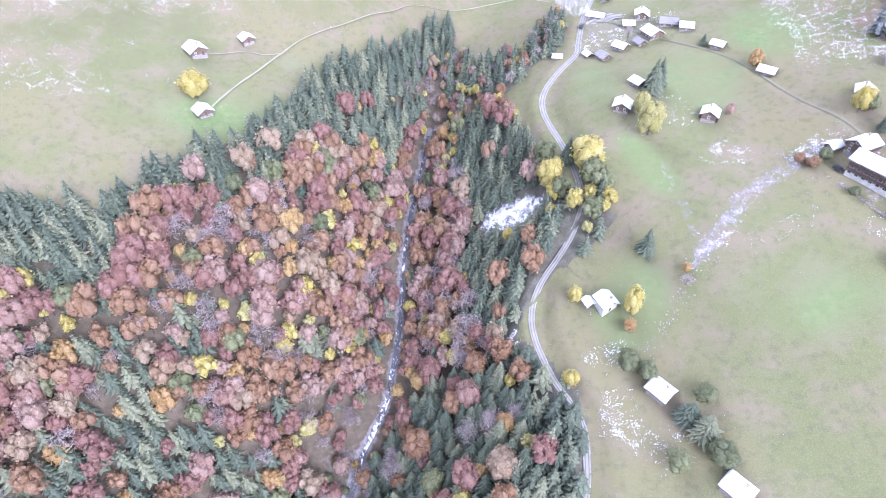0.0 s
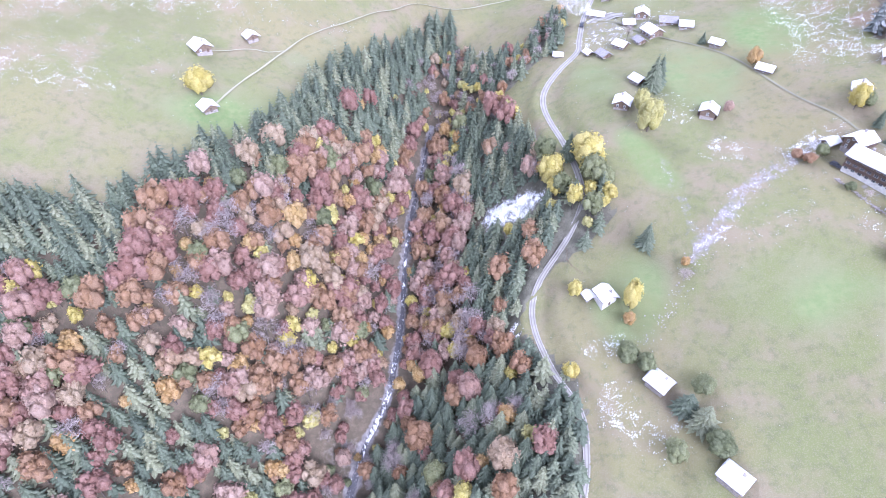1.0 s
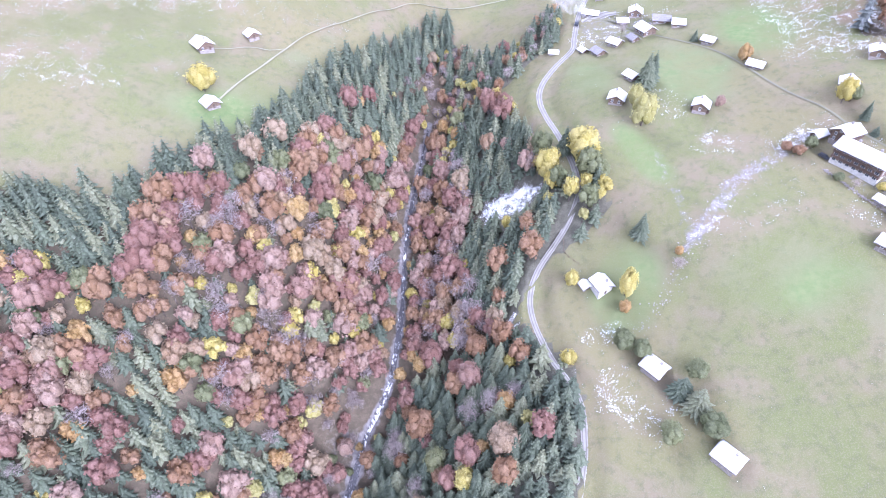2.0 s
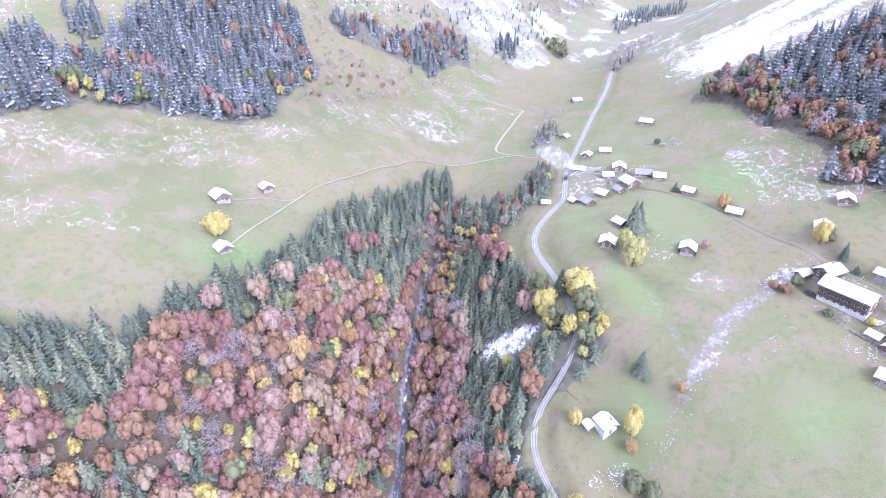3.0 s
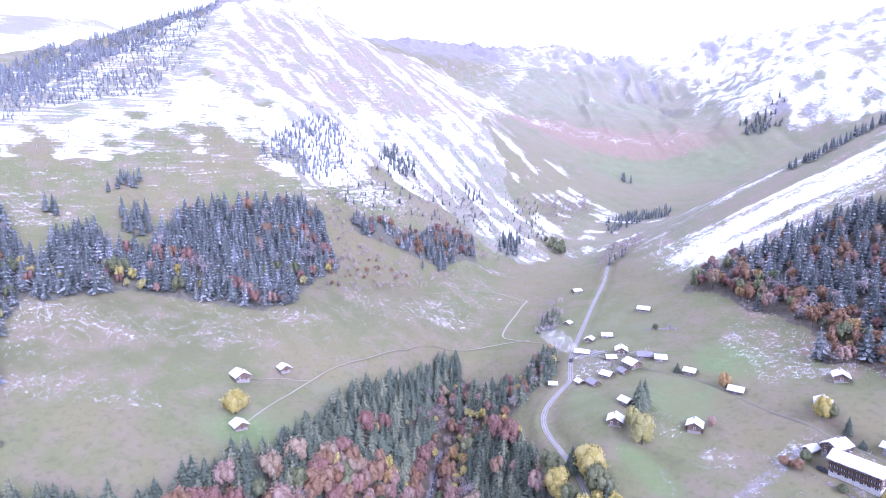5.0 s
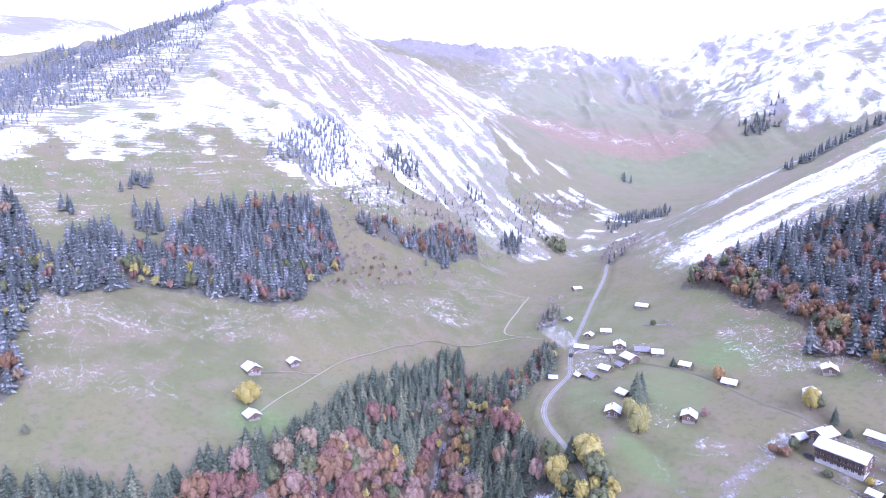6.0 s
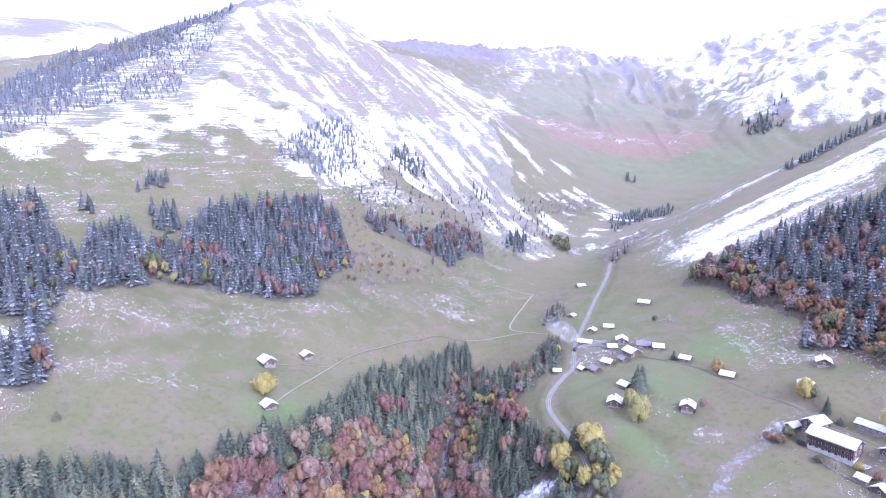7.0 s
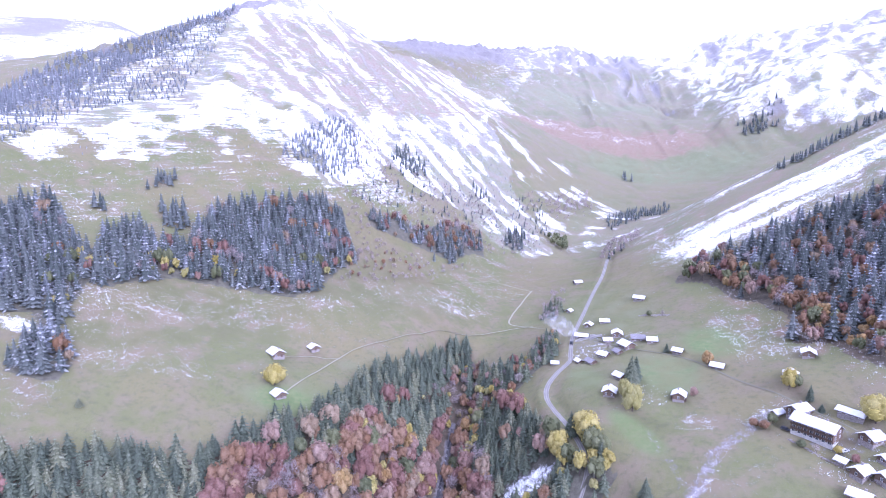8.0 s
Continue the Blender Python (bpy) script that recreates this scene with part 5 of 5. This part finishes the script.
# ridge turn, length, width, wall height
for name, x, y, turn, l, w, walls, label, extra in (
    ("barn", -122, 277, -50, 10, 8, 3.2, "old timber barn with a snowy roof above a muddy patch", dict(windows=2, base=1.2, lower="stone")),
    ("barn", -102, 296, -55, 6.5, 6, 2.4, "small timber barn with a snow-covered roof on the meadow", dict(windows=1, chimneys=0)),
    ("barn", -109, 236.5, -50, 7.5, 6.5, 2.4, "small pale-walled barn with a snowy roof beside a yellow tree", dict(windows=2, chimneys=0)),
    ("chalet", 83, 242.5, 68, 8, 7, 3.2, "timber chalet with a snow-covered roof on the meadow", dict(windows=2)),
    ("hut", 93.5, 259, -60, 6, 5.5, 2.6, "small timber hut with a snow-covered roof", dict(windows=1, chimneys=0)),
    ("chalet", 118, 229, 62, 7, 6.5, 3.4, "dark timber chalet with a snow-covered roof", dict(windows=3, balcony=True)),
    ("barn", 139.5, 287, -40, 6, 5, 2.5, "small barn with a snow-covered roof beside a conifer", dict(windows=1, chimneys=0)),
    ("barn", 150.5, 254.5, -38, 7, 5.5, 2.4, "low barn with a snow-covered roof beside an orange tree", dict(windows=1, chimneys=0)),
    ("chalet", 172.5, 218, 60, 7.5, 6.5, 3.0, "timber chalet with a snow-covered roof beside a yellow tree", dict(windows=2)),
    ("chalet", 193, 237, 62, 8, 6.5, 3.0, "timber chalet with a snowy roof near the wood's edge", dict(windows=2)),
    ("chalet", 100, 366, 60, 6, 5, 2.4, "small village house with a snow-covered roof", dict(windows=1)),
    ("chalet", 113, 368, -10, 7, 5, 2.4, "village house with a snow-covered roof above a bank", dict(windows=1)),
    ("chalet", 112.5, 331.5, 75, 8.5, 7, 3.2, "village chalet with a snow-covered roof and shaded gable", dict(windows=2)),
    ("hut", 104, 326, 0, 6, 5, 2.4, "small village outbuilding with a snowy roof", dict(windows=1, chimneys=0)),
    ("chalet", 113, 309.5, -68, 9, 8.5, 3.4, "large village chalet with a broad snow-covered roof", dict(windows=3)),
    ("hut", 105.5, 304, -68, 5, 4.5, 2.2, "grey lean-to hut beside a large chalet", dict(windows=1, snow=0, chimneys=0)),
    ("chalet", 123.5, 318.5, -12, 9, 6.5, 2.8, "village barn with bare dark slates among snow", dict(windows=2, snow=0, chimneys=0)),
    ("chalet", 90, 345, -22, 9.5, 5, 2.4, "long low village building with a snowy roof", dict(windows=3, chimneys=0)),
    ("chalet", 95.5, 303.5, -45, 6.5, 6, 2.6, "village chalet with a snow-covered roof by the road", dict(windows=2)),
    ("hut", 85.5, 297, -65, 6, 5.5, 2.4, "dark slate-roofed outbuilding by the road", dict(windows=1, snow=0, chimneys=0)),
    ("hut", 62.7, 306, -10, 4.5, 3.5, 1.9, "tiny hut with a snow-covered roof above the gorge", dict(windows=1, chimneys=0)),
    ("chalet", 152.5, 406, -32, 9, 6, 2.6, "lone farmhouse with a snow-covered roof up the valley", dict(windows=2)),
    ("house", 64, 153.5, -68, 6.8, 6.4, 4.2, "pale-walled house with a snow-covered roof on a lawn", dict(windows=2, floors=1, lower="render", upper="render")),
    ("shed", 58.2, 156, -68, 3.5, 3, 2.0, "small snow-covered shed beside a pale house", dict(windows=1, chimneys=0)),
    ("barn", 77.5, 117.5, -50, 7.8, 6.6, 3.2, "barn with a snow-covered roof beside a field track", dict(windows=2, chimneys=1)),
    ("barn", 92.5, 82.5, -50, 8.2, 6.8, 3.2, "barn with a snow-covered roof at the foot of the meadow", dict(windows=2, chimneys=1)),
    ("lodge", 161, 176.3, -57, 20, 9, 7.0, "long three-storey timber lodge with balconies and a snowy roof", dict(windows=7, floors=3, balcony=True, chimneys=2, base=1.5, upper="timber", lower="render", rise=2.4, lower_by=0.9, shutters=False, wide=1.3)),
    ("lodge", 161.5, 191, 25, 10, 7, 4.8, "timber lodge wing with a snow-covered roof", dict(windows=4, floors=2, balcony=True)),
    ("shed", 180.5, 181, -58, 12, 4.5, 2.3, "long low shed with a snow-covered roof", dict(windows=4, chimneys=0)),
    ("chalet", 178, 164, 18, 8, 7.5, 3.2, "timber chalet with a snow-covered roof beside a lane", dict(windows=2)),
    ("chalet", 164.5, 150, 22, 7, 6, 3.2, "broad timber chalet with a snow-covered roof beside a lane", dict(windows=3)),
    ("chalet", 171.5, 144.5, 22, 8, 6, 3.0, "red-shuttered timber chalet with a snow-covered roof", dict(windows=3)),
    ("hut", 162, 158.5, -60, 4, 3.6, 2.0, "small snow-covered hut beside a red bush", dict(windows=1, chimneys=0)),
    ("chalet", 157.6, 140, -50, 8, 6.5, 3.0, "chalet with a snow-covered roof in the meadow", dict(windows=2)),
    ("hut", 130.5, 310.5, -12, 6.5, 6, 2.6, "snow-covered village barn beside a slate-roofed one", dict(windows=1, chimneys=0)),
    ("hut", 78.5, 303, -65, 4, 3.5, 2.0, "tiny snow-covered outbuilding beside the road", dict(windows=1, chimneys=0)),
    ("shed", 118, 488, 20, 8, 5, 2.4, "snow-covered shed beside the upper road", dict(windows=1, chimneys=0)),
    ("hut", 94, 411, 50, 5, 4, 2.2, "small snow-covered hut beside the wooded stream", dict(windows=1, chimneys=0)),
    ("shed", 154, 196, 25, 6, 3.5, 2.2, "low snow-covered annex beside the lodge wing", dict(windows=2, chimneys=0)),
    ("hut", 176.5, 153, 20, 5, 4.5, 2.2, "small snow-covered hut beside a lane", dict(windows=1, chimneys=0)),
):
    chalet(name, x, y, turn, 0.92 * l, 0.92 * w, walls, label, **extra)


# ---- the village square and its drifting smoke ----
square = curve_through([(84, 333), (90, 338), (97, 341), (104, 340)], 1.5)
ribbon("pavement", square, eased(ground_z(square[:, 0], square[:, 1]), 4), 4.2, "asphalt", "grey tarmac yard in the village", "pavement", 0.1)


def smoke_material():
    n = Nodes("thin_smoke")
    dense = n.step(n.noise(0.45, 5, 0.65), 0.38, 0.72)
    n.put(n.bsdf.inputs["Alpha"], n.math("MULTIPLY", dense, 0.17))
    return n.done((0.85, 0.85, 0.88), 1.0, 0, 0.0)


M["smoke"] = smoke_material()


def smoke_plume(x, y):
    rng = random.Random(5)
    bm = bmesh.new()
    for dx, dy, dz, r in ((0, 0, 4, 4.0), (-6, 2, 8, 5.8), (-12, 3, 11, 6.2), (-17, 5, 14, 4.8)):
        at = (x + dx, y + dy, gz(x, y) + dz)
        made = bmesh.ops.create_icosphere(bm, subdivisions=4, radius=r, matrix=Matrix.Translation(at))["verts"]
        for v in made:
            d = v.co - Vector(at)
            v.co = Vector(at) + d * (1 + 0.5 * noise.noise(v.co * 0.3) + 0.3 * noise.noise(v.co * 0.8))
    for f in bm.faces:
        f.smooth = True
    mesh = bpy.data.meshes.new("smoke")
    bm.to_mesh(mesh)
    bm.free()
    mesh.materials.append(M["smoke"])
    ob = tagged(new("smoke", mesh), "thin white smoke drifting over the village road", "smoke", kind="stuff")
    ob.visible_shadow = False


smoke_plume(84, 346)


# ---- boulders of the stream and the stony field bank ----
def stones(name, label, spots, material, seed):
    """Many rough stones as one mass: rows of x, y, size."""
    rng = np.random.default_rng(seed)
    base = bmesh.new()
    bmesh.ops.create_icosphere(base, subdivisions=1, radius=1.0)
    co = np.array([v.co[:] for v in base.verts])
    tri = np.array([[v.index for v in f.verts] for f in base.faces])
    base.free()
    vs, fs = [], []
    zs = ground_z(spots[:, 0], spots[:, 1])
    for k, ((x, y, s), z) in enumerate(zip(spots, zs)):
        v = co * (1 + 0.3 * rng.normal(size=(len(co), 1))) * s * rng.uniform(0.6, 1.2, 3) * (1, 1, 0.7)
        vs.append(v + (x, y, z + 0.12 * s))
        fs.append(tri + k * len(co))
    mesh = bpy.data.meshes.new(name)
    mesh.from_pydata(np.vstack(vs).tolist(), [], np.vstack(fs).tolist())
    mesh.materials.append(M[material])
    return tagged(new(name, mesh), label, "stones", kind="stuff")


def along(line, n, spread, low, high, seed):
    rng = np.random.default_rng(seed)
    p = line[rng.integers(0, len(line), n)] + rng.normal(size=(n, 2)) * spread
    return np.column_stack([p, rng.uniform(low, high, n)])


bed_line = STREAM[(STREAM[:, 1] > 80) & (STREAM[:, 1] < 290)]
stones("stream_boulders", "grey boulders lining the mountain stream", along(bed_line, 420, 1.2, 0.3, 0.95, 3), "boulder", 4)
stones("field_stones", "loose grey stones heaped along a field bank", along(RAVINE, 320, 2.0, 0.15, 0.45, 5), "stone", 6)
stones("ruin_stones", "tumbled stones of a ruined terrace wall under snow", along(curve_through([(142, 367), (148, 364), (153, 361), (159, 357)], 1.0), 130, 0.9, 0.3, 0.75, 9), "stone", 10)
lodge_wall = curve_through([(150, 178), (155, 168), (160, 158), (167, 146), (172, 138)], 1.0)
stones("wall_stones", "low dry-stone wall below the lodge garden", along(lodge_wall, 260, 0.3, 0.25, 0.5, 7), "stone", 8)


# ---- fence below the lodge ----
def fence(nodes, label):
    line = curve_through(nodes, 2.0)
    ob = tagged(new("fence"), label, "fence")
    ob.matrix_basis = pose(line[0][0], line[0][1], gz(*line[0]))
    zs = ground_z(line[:, 0], line[:, 1]) - gz(*line[0])
    pts = [Vector((p[0] - line[0][0], p[1] - line[0][1], z)) for p, z in zip(line, zs)]
    for p in pts:
        part("post", boxed((p.x - 0.07, p.x + 0.07, p.y - 0.07, p.y + 0.07, p.z - 0.3, p.z + 1.1)), "timber", ob)
    for a, b in zip(pts, pts[1:]):
        for h in (0.5, 0.95):
            v, q = tube([(a.x, a.y, a.z + h), (b.x, b.y, b.z + h + 0.01)], (0.06, 0.06), 4)
            part("rail", mesh_of("rail", v, q, "timber"), "timber", ob)
    return ob


fence([(156, 163), (161, 154), (168, 143), (174, 134)], "weathered timber fence along the lodge garden")
fence([(57, 166), (52, 172), (52, 178)], "weathered timber fence beside the road")


# ---- parked vehicles ----
def vehicle(name, x, y, turn, l, w, h, paint, label, category):
    ob = tagged(new(name), label, category)
    ob.matrix_basis = pose(x, y, gz(x, y) + 0.45, 0, 0, turn)
    bm = bmesh.new()
    hood = 0.55 * h
    side = [(-l / 2, 0.25), (l / 2, 0.25), (l / 2, hood * 0.95), (l * 0.28, hood * 1.05), (l * 0.12, h), (-l * 0.4, h), (-l / 2, hood)]
    left = [bm.verts.new((u, -w / 2 * (0.86 if z == h else 1), z)) for u, z in side]
    right = [bm.verts.new((u, w / 2 * (0.86 if z == h else 1), z)) for u, z in side]
    bm.faces.new(left)
    bm.faces.new(right[::-1])
    for k in range(len(side)):
        bm.faces.new((left[k], left[(k + 1) % 7], right[(k + 1) % 7], right[k]))
    bmesh.ops.bevel(bm, geom=bm.edges[:], offset=0.07, segments=2, affect="EDGES")
    part("body", bm, paint, ob)
    for s in (-1, 1):
        part("side_window", boxed((-l * 0.36, l * 0.1, s * w * 0.455 - 0.02, s * w * 0.455 + 0.02, hood * 1.12, h * 0.93)), "glass", ob)
        for u in (-0.31, 0.31):
            wheel = new("wheel")
            wheel.parent = ob
            wheel.matrix_basis = pose(l * u, s * w * 0.46, 0.3, 90)
            bmw = bmesh.new()
            bmesh.ops.create_cone(bmw, cap_ends=True, segments=16, radius1=0.33, radius2=0.33, depth=0.22)
            part("tyre", bmw, "rubber", wheel)
            bmr = bmesh.new()
            bmesh.ops.create_cone(bmr, cap_ends=True, segments=12, radius1=0.19, radius2=0.19, depth=0.24)
            part("rim", bmr, "metal", wheel)
    part("windscreen", boxed((l * 0.17, l * 0.21, -w * 0.38, w * 0.38, hood * 1.12, h * 0.9)), "glass", ob)
    return ob


vehicle("van", 80, 334, 70, 5.2, 2.0, 2.3, "car_dark", "dark van stopped on the village road", "van")
vehicle("car", 151.5, 184, -60, 4.2, 1.7, 1.45, "car_dark", "dark car parked beside the lodge", "car")
vehicle("car", 166, 163, 20, 4.2, 1.7, 1.45, "car_light", "pale car parked in the lodge yard", "car")
